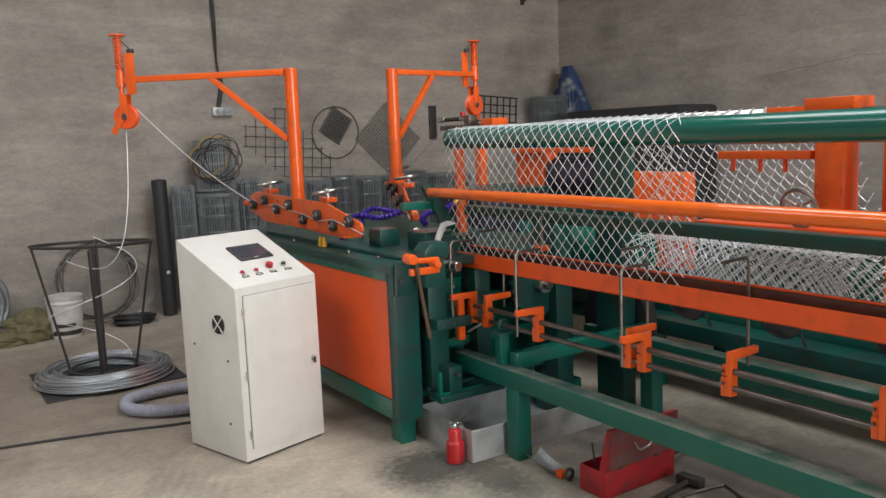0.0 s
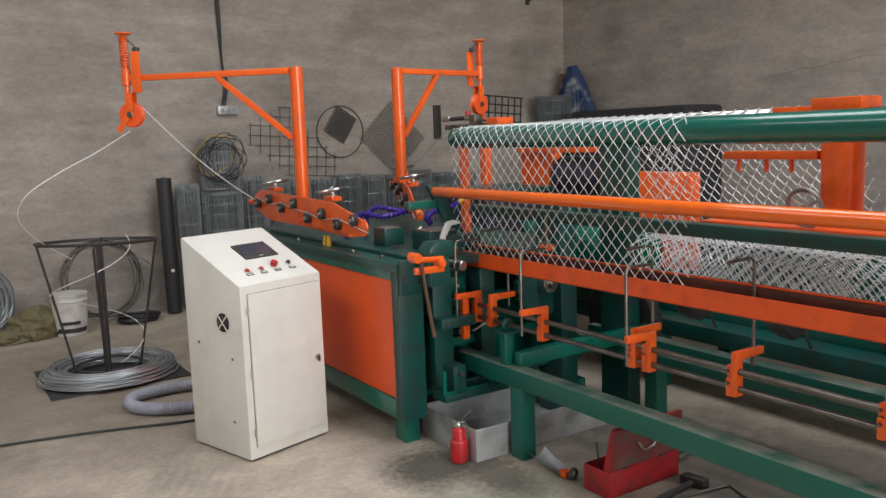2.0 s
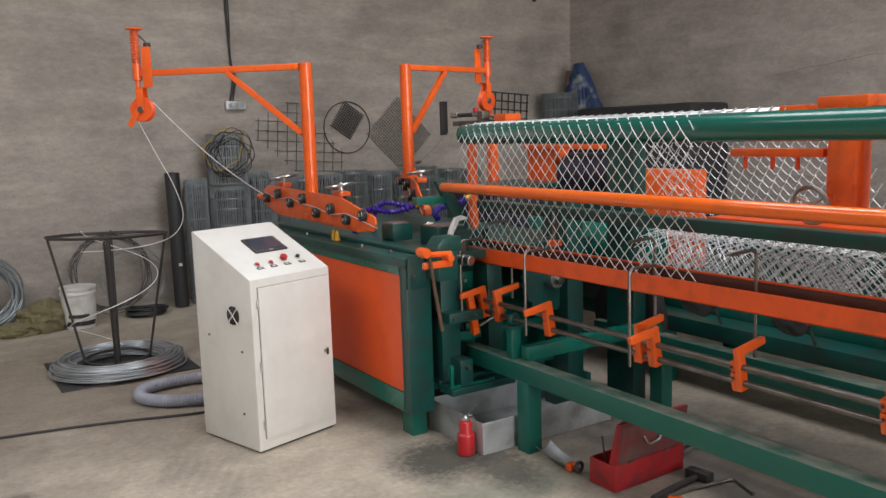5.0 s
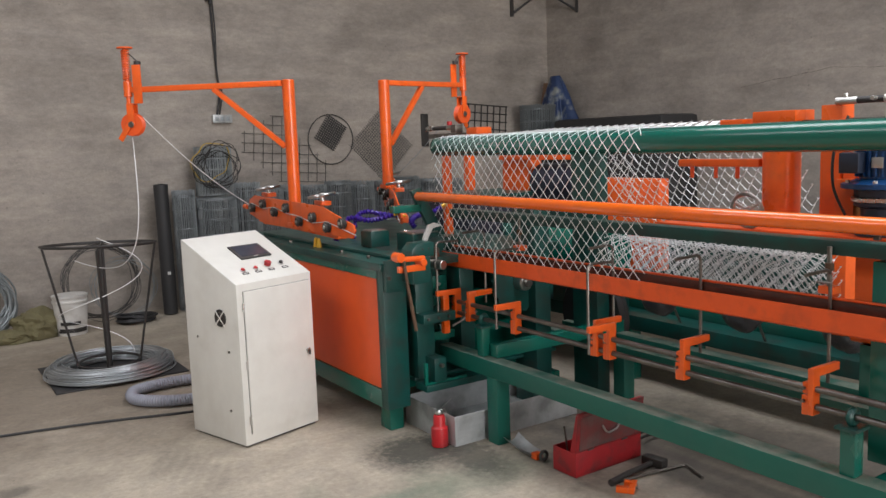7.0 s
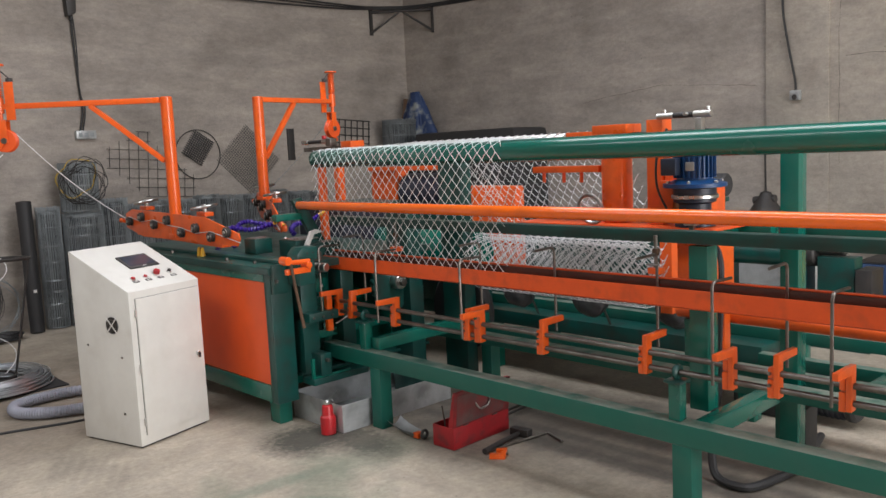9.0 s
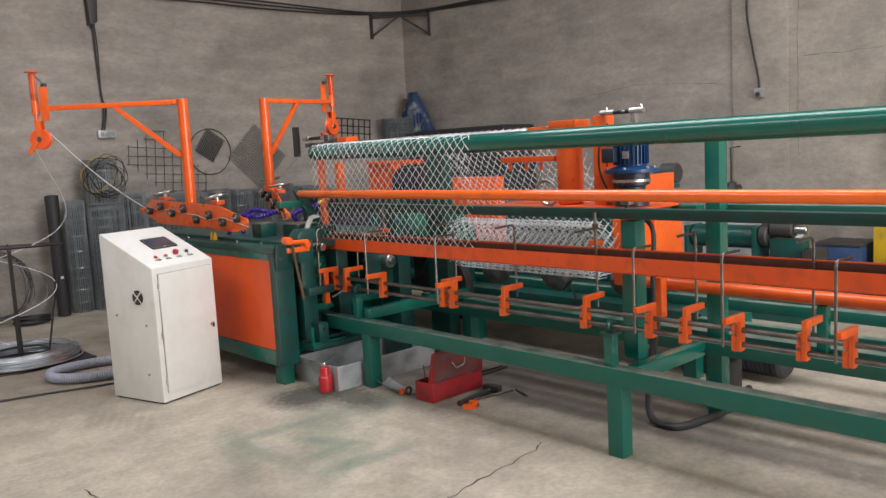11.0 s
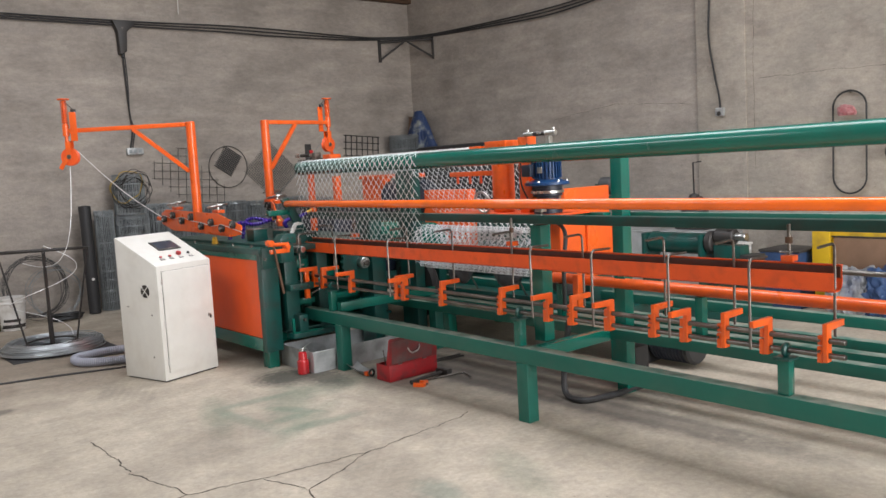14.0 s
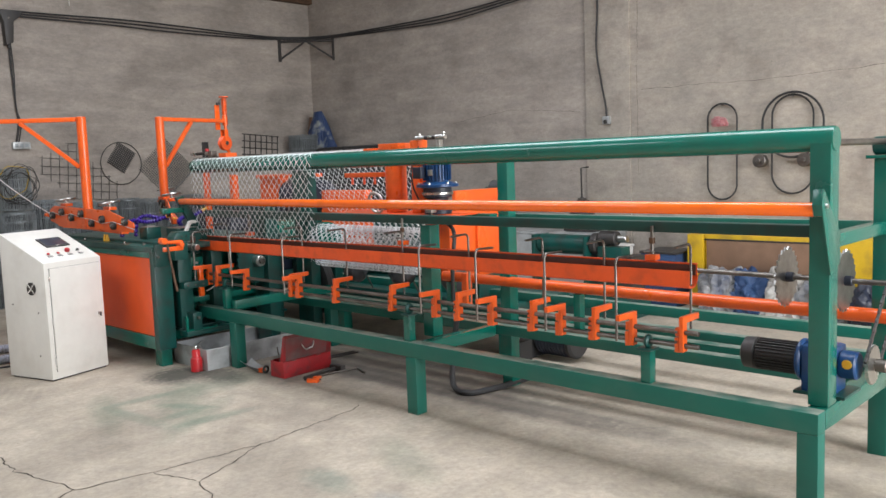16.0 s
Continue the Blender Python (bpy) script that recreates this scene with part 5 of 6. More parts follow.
def floor_tools():
    h = thing("hammer", "black iron hammer lying on the concrete", "hammer", place=pose(2.585, 2.715, 0.018, 0, 0, 8))
    part("shaft", tube([(0, 0, 0), (0.15, 0.005, 0.004), (0.34, 0.0, 0.004)], [0.018, 0.015, 0.013], 10), BLACK, h)
    part("head", box(0.33, 0.385, -0.065, 0.06, -0.016, 0.03, 0.008), BLACK, h)
    t = thing("bent_bar", "bent thin steel bar lying on the floor", "steel bar")
    part("bar", tube([(2.62, 2.72, 0.010), (2.80, 2.70, 0.010), (3.03, 2.665, 0.010), (3.05, 2.65, 0.010), (2.99, 2.50, 0.010)], 0.008, 8), ROD, t)
    for dy in (0.0, 0.05):
        t = thing("steel_rod", "loose dark steel rod on the floor behind the tool box", "steel rod", "loose rods")
        part("bar", rod((2.99, 2.98 + dy, 0.05), (3.42, 3.08 + dy, 0.012), 0.008, 10), BLACK, t)
    c = thing("spare_clamp", "orange spare clamp lying on the floor", "clamp", place=pose(2.60, 2.58, 0.001, 0, 0, 35))
    part("block", box(0, 0.11, 0, 0.028, 0, 0.028, 0.003), ORANGE, c)
    part("arm", box(0.0, 0.03, 0.0285, 0.085, 0, 0.028, 0.003), ORANGE, c)
    part("arm", box(0.08, 0.108, 0.0285, 0.06, 0, 0.026, 0.003), ORANGE, c)
    part("screw", rod((0.05, -0.012, 0.014), (0.05, 0.0, 0.014), 0.007, 8), ROD, c)


floor_tools()


def floor_cracks():
    crack = material("crack_dirt", (0.055, 0.045, 0.035), 0.95, second=(0.03, 0.025, 0.02), scale=30, amount=0.8, bump=0.0)
    r = random.Random(12)
    paths = (
        ((0.44, 3.25), (0.45, 2.80), (0.43, 2.48), (0.53, 1.93), (0.90, 1.84), (1.54, 1.752), (2.30, 1.837), (2.44, 1.90)),
        ((1.54, 1.752), (1.25, 1.62), (1.0, 1.51), (0.905, 1.19), (0.79, 1.06), (0.76, 0.62), (0.70, 0.2)),
        ((0.53, 1.93), (0.133, 1.749), (-0.17, 1.69), (-0.5, 1.75)),
        ((0.905, 1.83), (1.0, 1.51)),
    )
    for path in paths:
        bm = bmesh.new()
        line = []
        for a, b in zip(path, path[1:]):
            a, b = Vector(a), Vector(b)
            n = max(3, int((b - a).length / 0.025))
            side = Vector((-(b - a).y, (b - a).x)).normalized()
            for k in range(n):
                p = a.lerp(b, k / n) + side * (0.02 * noise.noise(Vector((a.x * 7 + k * 0.21, a.y * 5, 0))) + r.uniform(-0.006, 0.006))
                line.append((p, side, 0.0023 + 0.0048 * abs(noise.noise(Vector((k * 0.13, a.x * 9, 4))))))
        vs = [(bm.verts.new((*(p + s * w), 0.0015)), bm.verts.new((*(p - s * w), 0.0015))) for p, s, w in line]
        for (a, b), (c, d) in zip(vs, vs[1:]):
            bm.faces.new((a, b, d, c))
        tagged(part("floor_crack", bm, crack, None, smooth=False), "dark irregular crack in the concrete floor", "crack", kind="structure")


floor_cracks()


def wall_cracks():
    """Fine cracks in the wash of the east wall."""
    mat = material("wall_crack_dirt", (0.17, 0.145, 0.12), 0.95, second=(0.11, 0.09, 0.075), scale=12, amount=0.8, bump=0.0)
    for path in (((2.76, 2.36), (2.03, 2.37), (1.32, 2.35), (0.57, 2.37), (0.0, 2.39)), ((5.79, 2.15), (4.71, 2.27), (3.56, 2.17)), ((2.80, 3.6), (2.82, 2.6), (2.81, 1.3))):
        pts = []
        for a, b in zip(path, path[1:]):
            n = max(3, int(math.dist(a, b) / 0.06))
            for k in range(n):
                f = k / n
                y, z = a[0] + (b[0] - a[0]) * f, a[1] + (b[1] - a[1]) * f
                pts.append((EAST + 0.0005, y + 0.012 * noise.noise(Vector((z * 6, y * 3, 1))), z + 0.02 * noise.noise(Vector((y * 5, z, 2)))))
        rad = [0.0015 + 0.004 * abs(noise.noise(Vector((k * 0.31, path[0][0], 5)))) for k in range(len(pts))]
        tagged(part("wall_crack", tube(pts, rad, 5), mat), "fine dark crack in the wall plaster", "crack", kind="structure")


wall_cracks()


# ---- along the north wall ----
WIRE_MASS = material("dense_wire_turns", (0.15, 0.165, 0.17), 0.6, 0.4, second=(0.05, 0.055, 0.06), scale=40, amount=1.0, fine=150, bump=0.6)
def fence_roll(x, y, r, z0, z1, label, mat=ZINC_OLD, step=0.16, leans=0):
    """A roll of woven field fence: upright wires in several layers, tied by rings."""
    t = thing("fence_roll", label, "fence roll", "fence rolls along the wall", place=pose(x, y, z0, leans, 0, 0))
    rr = random.Random(int(x * 100))
    h = z1 - z0
    bm = bmesh.new()
    for layer in range(4):
        q = r * (1 - 0.13 * layer)
        n = int(54 * q / 0.17)
        for k in range(n):
            a = 2 * math.pi * (k + rr.random() * 0.5) / n
            w = rr.uniform(-0.004, 0.004)
            tube([(q * math.cos(a), q * math.sin(a), 0.003), (q * math.cos(a) + w, q * math.sin(a) - w, h / 2), (q * math.cos(a), q * math.sin(a), h - rr.uniform(0, 0.02))], 0.0035, 4, bm=bm)
    tagged(part("upright_wire", bm, mat, t), kind="stuff")
    bm = bmesh.new()
    z = 0.012
    while z < h:
        for layer in range(4):
            q = r * (1.01 - 0.13 * layer) + rr.uniform(-0.004, 0.004)
            torus((0, 0, min(z + rr.uniform(-0.012, 0.012), h - 0.006)), q, 0.0045, "z", 20, 4, bm)
        z += step * rr.uniform(0.6, 1.2)
    tagged(part("ring_wire", bm, mat, t), kind="stuff")
    part("core", rod((0, 0, 0), (0, 0, h - 0.05), r * 0.80, 20), WIRE_MASS, t, "inner turns of the roll")
    return t


fence_roll(2.70, 8.66, 0.20, 0.0, 1.20, "grey galvanised fence roll standing against the wall", leans=0)
fence_roll(2.70, 8.67, 0.19, 1.202, 1.72, "grey galvanised fence roll stacked on another roll")
fence_roll(2.38, 8.74, 0.115, 0.0, 1.28, "thin grey fence roll standing against the wall")
xs = [3.06, 3.33, 3.56, 3.86, 4.17, 4.48, 4.80, 5.12, 5.44, 5.76]
for i, x in enumerate(xs):
    fence_roll(x, 8.72, 0.15, 0.0, (1.32, 1.24, 1.27, 1.25, 1.28, 1.26, 1.25, 1.28, 1.24, 1.22)[i], "grey galvanised fence roll in the row along the wall")


def dark_roll(x, lean, label):
    t = thing("rubber_roll", label, "roll", place=pose(x, 8.62, 0, -3.0, lean, 0))
    part("sheet", lathe([(0.060, 0.006), (0.070, 0.01), (0.073, 0.5), (0.069, 1.0), (0.073, 1.345), (0.062, 1.352)]), RUBBER, t)
    part("end_hole", lathe([(0.028, 1.3525), (0.03, 1.356), (0.02, 1.357)]), BLACK, t)
    part("label_tag", box(-0.02, 0.012, -0.0765, -0.0735, 0.42, 0.45, 0), WHITE, t)


dark_roll(2.13, 0.5, "tall black rubber sheet roll leaning on the wall")


def wire_bundle(name, centre, r, n, mat, label, turn, spread=0.02, thick=0.004, seed=1, warp=0.05):
    """Loose loops of wire hung or stood up."""
    t = thing(name, label, "wire coil")
    rr = random.Random(seed)
    m = pose(0, 0, 0, *turn)
    for k in range(n):
        pts = []
        q, p1, p2 = r * rr.uniform(0.9, 1.03), rr.uniform(0, 6.28), rr.uniform(0, 6.28)
        o = Vector((rr.uniform(-spread, spread), rr.uniform(-spread, spread), rr.uniform(-spread, spread) * 1.4))
        for i in range(36):
            a = 2 * math.pi * i / 36
            w = 1 + warp * math.sin(2 * a + p1) + 0.4 * warp * math.sin(5 * a + p2)
            pts.append(Vector(centre) + m @ (o + Vector((q * w * math.cos(a), q * w * math.sin(a), 0.012 * math.sin(a + p2)))))
        part("loop", tube(pts, thick, 5, closed=True), mat, t)
    return t


wire_bundle("hung_wire_coil", (2.66, 8.43, 1.51), 0.205, 8, BLACK, "loose dark wire loops hung on the fence roll", (80, 6, 0), 0.045, 0.004, 5, 0.16)
wire_bundle("hung_wire_coil", (2.64, 8.42, 1.53), 0.19, 1, YELLOW_PAINT, "loose yellow wire loops hung on the fence roll", (82, 3, 0), 0.04, 0.004, 15, 0.16)
wire_bundle("wire_hoop", (1.50, 8.74, 0.42), 0.37, 10, DARK_WIRE, "large dark thin wire hoop standing against the wall", (78, 0, 8), 0.02, 0.0035, 6)
wire_bundle("wire_hoop", (1.72, 8.72, 0.33), 0.31, 5, ZINC_OLD, "thin wire hoop standing against the wall", (80, 0, -5), 0.02, 0.003, 7)
wire_bundle("spare_wire_coil", (0.36, 8.62, 0.36), 0.31, 34, ZINC_OLD, "thick grey galvanised wire coil leaning on the wall", (72, 0, 5), 0.045, 0.008, 9)
wire_bundle("flat_wire_coil", (1.75, 8.50, 0.045), 0.17, 14, RUBBER, "small dark hose coil on the floor by the wall", (0, 0, 0), 0.02, 0.010, 10)


def bucket():
    b = thing("paint_bucket", "dirty white plastic bucket with a dark printed band", "bucket", place=pose(1.13, 8.35, 0, 0, 0, 0))
    part("body", lathe([(0.128, 0.0), (0.132, 0.004), (0.150, 0.30), (0.150, 0.305), (0.159, 0.31), (0.159, 0.325), (0.152, 0.33), (0.153, 0.355), (0.160, 0.36), (0.160, 0.376), (0.150, 0.38), (0.144, 0.37), (0.14, 0.30)], 40), WHITE, b)
    bm = bmesh.new()
    for row, z in ((0, 0.032), (1, 0.052)):
        for k in range(13):
            a = radians(-150 + 9 * k + 4.5 * row)
            box(-0.010, 0.010, -0.1385 - 0.001, -0.134, z, z + 0.019, 0, bm, pose(0, 0, 0, 0, 0, math.degrees(a) + 90))
    part("checker_print", bm, BLACK, b, "row of small black squares")
    bm = bmesh.new()
    for k in range(9):
        a = radians(-135 + 8 * k)
        box(-0.012, 0.012, -0.1455, -0.139, 0.105, 0.135, 0, bm, pose(0, 0, 0, 0, 0, math.degrees(a) + 90))
    part("printed_bar", bm, BLACK, b, "dark printed bar")
    pts = [(0.157 * math.cos(radians(a)), 0.157 * math.sin(radians(a)), 0.335 + 0.0 * a) for a in range(-170, -9, 10)]
    part("wire_handle", tube([(x, y * 0.99, z - 0.16 * abs(y)) for x, y, z in pts], 0.003, 6), STEEL, b)


bucket()


def crumpled(name, place, size, mat, label, category, seed, detail=3, rough=0.28):
    """A crumpled heap: a ball flattened onto the floor with folds."""
    bm = bmesh.new()
    bmesh.ops.create_icosphere(bm, subdivisions=5, radius=1.0)
    for v in bm.verts:
        p = v.co.copy()
        f = noise.fractal(p * 1.6 + Vector((seed, 0, 0)), 1.0, 2.0, detail) * rough + rough * 0.5 * abs(noise.noise(p * 4.2 + Vector((0, seed, 0))))
        q = p * (1 + f)
        v.co = Vector((q.x * size[0], q.y * size[1], max(q.z * size[2] + size[2] * 0.55, 0.002)))
    ob = part(name, bm, mat)
    ob.matrix_world = pose(*place)
    return tagged(ob, label, category)


crumpled("canvas_sack", (0.83, 8.42, 0), (0.22, 0.17, 0.17), SACK, "crumpled olive canvas sack beside the bucket", "sack", 3)
crumpled("canvas_sack", (0.62, 8.36, 0), (0.18, 0.15, 0.07), SACK, "flat crumpled olive canvas sack on the floor", "sack", 9)


def wire_panel(name, x, z, w, h, nx, nz, r, label, turn=0, mat=BLACK, keep=None, y=NORTH - 0.025):
    t = thing(name, label, "wire panel", place=pose(x, y, z, 0, turn, 0))
    for i in range(nx + 1):
        u = -w / 2 + w * i / nx
        lo, hi = keep(i / nx) if keep else (0, 1)
        part("wire", rod((u, 0, -h / 2 + h * lo), (u, 0, -h / 2 + h * hi), r, 6), mat, t)
    for k in range(nz + 1):
        v = -h / 2 + h * k / nz
        span = [i / nx for i in range(nx + 1) if not keep or keep(i / nx)[0] - 1e-6 <= k / nz <= keep(i / nx)[1] + 1e-6]
        if len(span) > 1:
            part("wire", rod((-w / 2 + w * span[0] - 0.03, 2 * r, v), (-w / 2 + w * span[-1] + 0.03, 2 * r, v), r, 6), mat, t)
    return t


wire_panel("welded_wire_sample", 3.66, 1.66, 1.0, 0.74, 9, 7, 0.0035, "stepped dark welded wire panel on the wall", 4, DARK_WIRE, lambda u: (max(0.0, 0.42 - 1.0 * u) if u < 0.5 else 0.0, min(1.0, 0.75 + 0.8 * u) if u < 0.45 else max(0.35, 1.35 - 1.0 * u)))
hoop = thing("hoop_sample", "thin dark wire hoop hung on the wall", "wire hoop")
part("ring", torus((4.235, NORTH - 0.02, 1.755), 0.292, 0.006, "y", 56, 6), DARK_WIRE, hoop)
wire_panel("crimped_mesh_sample", 4.235, 1.835, 0.24, 0.32, 9, 12, 0.006, "small dark crimped mesh piece hung on the wall", 34, DARK_WIRE, None, NORTH - 0.045)
wire_panel("fine_mesh_sample", 4.92, 1.66, 0.60, 0.60, 20, 20, 0.0026, "square fine wire mesh hung cornerwise on the wall", 45, DARK_WIRE)
wire_panel("bar_grid_sample", 6.55, 1.93, 0.62, 0.42, 6, 4, 0.008, "dark welded bar grid leaning on the wall", 4)
slab = thing("dark_sample_board", "narrow dark mesh sample board hung on the wall", "sample board")
part("board", box(5.51, 5.61, NORTH - 0.03, NORTH - 0.004, 1.63, 2.04, 0.004), BLACK, slab)
fence_roll(7.15, 8.62, 0.24, 1.42, 2.13, "grey wire mesh roll on top of the covered stack")
st = thing("covered_stack", "dark tarpaulin-covered stack along the wall", "stack")
part("cover", box(6.86, 7.55, 8.30, 8.90, 0.002, 1.418, 0.05), RUBBER, st)
st = thing("covered_stack", "dark tarpaulin-covered stack along the wall", "stack")
part("cover", box(6.95, 7.58, 6.30, 8.10, 0.002, 1.90, 0.06), RUBBER, st)


def tarp():
    """A bunched sheet hung from one point, with deep folds, and a pale sack beside it."""
    def hung(name, at, top, low, z1, z0, folds, lean, mat, label, category):
        bm = bmesh.new()
        n, rows = 56, []
        for j in range(25):
            u = j / 24
            ring = []
            for k in range(n):
                a = 2 * math.pi * k / n
                fold = 1 + 0.30 * u ** 0.6 * math.sin(folds * a + 2.2 * u) + 0.14 * u * math.sin((2 * folds + 1) * a - 1.5 * u) + 0.20 * noise.noise(Vector((2 * math.cos(a), 2 * math.sin(a), 3 * u)))
                r = (top + (low - top) * u ** 0.85) * fold
                ring.append(bm.verts.new((r * math.cos(a) * 0.55 + 0.1 * lean * u, r * math.sin(a) + lean * u, z1 + (z0 - z1) * u + 0.02 * noise.noise(Vector((5 * u, 3 * a, 0))))))
            rows.append(ring)
        for a, b in zip(rows, rows[1:]):
            for k in range(n):
                bm.faces.new((a[k], a[(k + 1) % n], b[(k + 1) % n], b[k]))
        bm.faces.new(rows[0])
        bm.faces.new(rows[-1][::-1])
        ob = part(name, bm, mat)
        ob.matrix_world = pose(*at)
        tagged(ob, label, category)

    hung("hung_tarpaulin", (7.42, 8.57, 0), 0.075, 0.46, 2.50, 1.50, 4, -0.05, PRINTED, "dark blue printed tarpaulin bunched in the corner of the hall", "tarpaulin")
    hung("hung_sack", (7.46, 8.80, 0), 0.05, 0.14, 2.42, 1.55, 3, 0.0, BROWN, "grey-brown sack hung beside the tarpaulin", "sack")


PRINTED = material("printed_blue_tarpaulin", (0.016, 0.035, 0.10), 0.55, second=(0.03, 0.06, 0.15), scale=8, amount=0.7, bump=0.15, dirt=(0.32, 0.34, 0.30), dirt_scale=7, dirt_amount=0.75)
tarp()


# ---- wiring on the walls ----
def socket(place, drop, label):
    t = thing("socket_strip", label, "socket", place=place)
    part("box", box(-0.108, 0.108, -0.06, 0.0, -0.045, 0.045, 0.01), SHEET, t)
    for k in range(3):
        part("outlet", box(-0.085 + 0.062 * k, -0.045 + 0.062 * k, -0.063, -0.0605, -0.022, 0.022, 0.002), ZINC_OLD, t)
    return t


socket(pose(2.925, NORTH - 0.002, 2.015), 1, "grey socket strip hung on the wall by its cable")
cable("socket_cable", [(2.90, NORTH - 0.03, 3.66), (2.885, NORTH - 0.03, 3.2), (2.90, NORTH - 0.03, 2.6), (2.915, NORTH - 0.035, 2.28), (2.87, NORTH - 0.04, 2.06)], 0.011, RUBBER, "black cable down the wall to the socket strip")
cable("socket_cable", [(2.885, NORTH - 0.045, 3.5), (2.91, NORTH - 0.045, 3.0), (2.90, NORTH - 0.045, 2.5), (2.945, NORTH - 0.035, 2.30), (2.90, NORTH - 0.04, 2.06)], 0.008, RUBBER, "thin black cable beside the socket cable")
t = thing("wall_outlet", "small grey outlet at the end of a hanging cable", "socket", place=pose(EAST - 0.03, 3.205, 2.04, 0, 0, -90))
part("box", box(-0.05, 0.05, -0.05, 0.0, -0.05, 0.045, 0.01), SHEET, t)
part("plug", rod((0.0, -0.06, -0.02), (0.0, -0.05, -0.02), 0.025), BLACK, t)
cable("outlet_cable", [(EAST - 0.05, 3.33, 3.72), (EAST - 0.05, 3.315, 3.4), (EAST - 0.06, 3.33, 2.9), (EAST - 0.06, 3.27, 2.5), (EAST - 0.06, 3.21, 2.2), (EAST - 0.06, 3.20, 2.07)], 0.0115, RUBBER, "black cable hanging down the plastered pier")
for k in range(3):
    dz = 0.03 * k
    pts = [(WEST + 0.1, NORTH - 0.04, 3.80 + dz), (0.0, NORTH - 0.04, 3.66 + dz), (2.8, NORTH - 0.04, 3.64 + dz), (4.26, NORTH - 0.05, 3.64 + dz * 1.4), (5.1, NORTH - 0.05, 3.625 + dz * 1.6), (6.3, NORTH - 0.05, 3.635 + dz), (7.05, NORTH - 0.06, 3.672 + dz * 0.5), (EAST - 0.06, 8.4, 3.672 + dz * 0.5), (EAST - 0.05, 6.85, 3.60 + dz), (EAST - 0.05, 5.7, 3.57 + dz * 1.5), (EAST - 0.05, 4.5, 3.66 + dz), (EAST - 0.05, 3.4, 3.74 + dz), (EAST - 0.05, 0.5, 4.0 + dz)]
    cable("wall_cable", pts, 0.011, RUBBER, "black supply cable strung along the walls")


def cable_hood():
    h = thing("junction_box", "black cable entry hood on the wall above the socket cable", "junction box", place=pose(2.88, NORTH - 0.003, 3.50))
    part("hood", profile([(-0.12, 0.20), (0.17, 0.20), (0.17, 0.15), (0.06, 0.06), (0.04, -0.20), (-0.05, -0.24), (-0.06, 0.05)], "y", -0.11, 0.0, 0.012), BLACK, h)
    part("cover_screw", rod((0.0, -0.118, 0.10), (0.0, -0.108, 0.10), 0.012, 8), ROD, h)
    part("grommet", rod((0.0, -0.05, -0.27), (0.0, -0.05, -0.22), 0.022, 12), RUBBER, h)


cable_hood()
cable("hanging_cord", [(3.68, NORTH - 0.05, 4.27), (3.675, NORTH - 0.06, 4.05), (3.67, NORTH - 0.06, 3.84)], 0.006, WHITE, "thin pale cord hanging from the roof beam", "cord")


def corner_bracket():
    b = thing("cable_bracket", "black angle-iron bracket across the corner of the hall", "bracket")
    a, c = (7.02, NORTH - 0.005, 3.635), (EAST - 0.005, 8.36, 3.635)
    part("bar", rod(a, c, 0.022, 8), BLACK, b)
    for p in (a, c):
        part("leg", box(p[0] - 0.025, p[0] + 0.025, p[1] - 0.022, p[1] + 0.003, p[2] - 0.32, p[2] + 0.04, 0.003), BLACK, b)
    part("strut", rod((7.02, NORTH - 0.02, 3.35), (7.30, 8.68, 3.615), 0.016, 8), BLACK, b)
    part("strut", rod((EAST - 0.02, 8.36, 3.35), (7.34, 8.64, 3.615), 0.016, 8), BLACK, b)


corner_bracket()


# ---- along the east wall ----
def belt(y, z, w, h, r, label, shift=0.0):
    t = thing("drive_belt", label, "belt", "belts hung on the wall")
    pts = []
    for k in range(48):
        a = 2 * math.pi * k / 48
        cz = 0.5 * (h - w)
        pts.append((EAST - 0.04 - shift, y + 0.5 * w * math.cos(a), z + 0.5 * w * math.sin(a) + (cz if math.sin(a) > 0 else -cz)))
    part("loop", tube(pts, r, 6, closed=True), RUBBER, t)
    part("nail", rod((EAST, y, z + 0.5 * h - 0.014), (EAST - 0.07, y, z + 0.5 * h - 0.014), 0.006, 6), ROD, t)


belt(1.755, 1.61, 0.335, 1.04, 0.010, "long black drive belt hung on the wall")
belt(1.00, 1.66, 0.42, 1.01, 0.010, "long black drive belt hung on the wall")
belt(0.99, 1.86, 0.62, 0.66, 0.012, "wide grey drive belt hung on the wall", 0.03)
def hung_pulley(y, z, r):
    p = thing("spare_pulley", "dark steel spare pulley hung on the wall by the belts", "pulley", "pulleys hung on the wall")
    rim = part("rim", tube([(EAST - 0.03, y, z), (EAST - 0.035, y, z), (EAST - 0.07, y, z), (EAST - 0.105, y, z), (EAST - 0.11, y, z)], [r * 0.9, r, r * 0.8, r, r * 0.9], 30), ROD, p)
    part("hub", rod((EAST - 0.14, y, z), (EAST - 0.1, y, z), r * 0.35, 18), ROD, rim)
    part("nail", rod((EAST + 0.002, y, z), (EAST - 0.031, y, z), 0.01, 8), ROD, p)


hung_pulley(1.32, 1.50, 0.07)
hung_pulley(0.86, 1.50, 0.07)
PINK = material("faded_red_net", (0.35, 0.10, 0.11), 0.8, second=(0.4, 0.25, 0.24), scale=20, amount=0.8, bump=0.3)
crumpled("red_net_bag", (EAST - 0.10, 1.76, 1.88), (0.03, 0.09, 0.07), PINK, "small red net bag hung on the wall", "bag", 5)


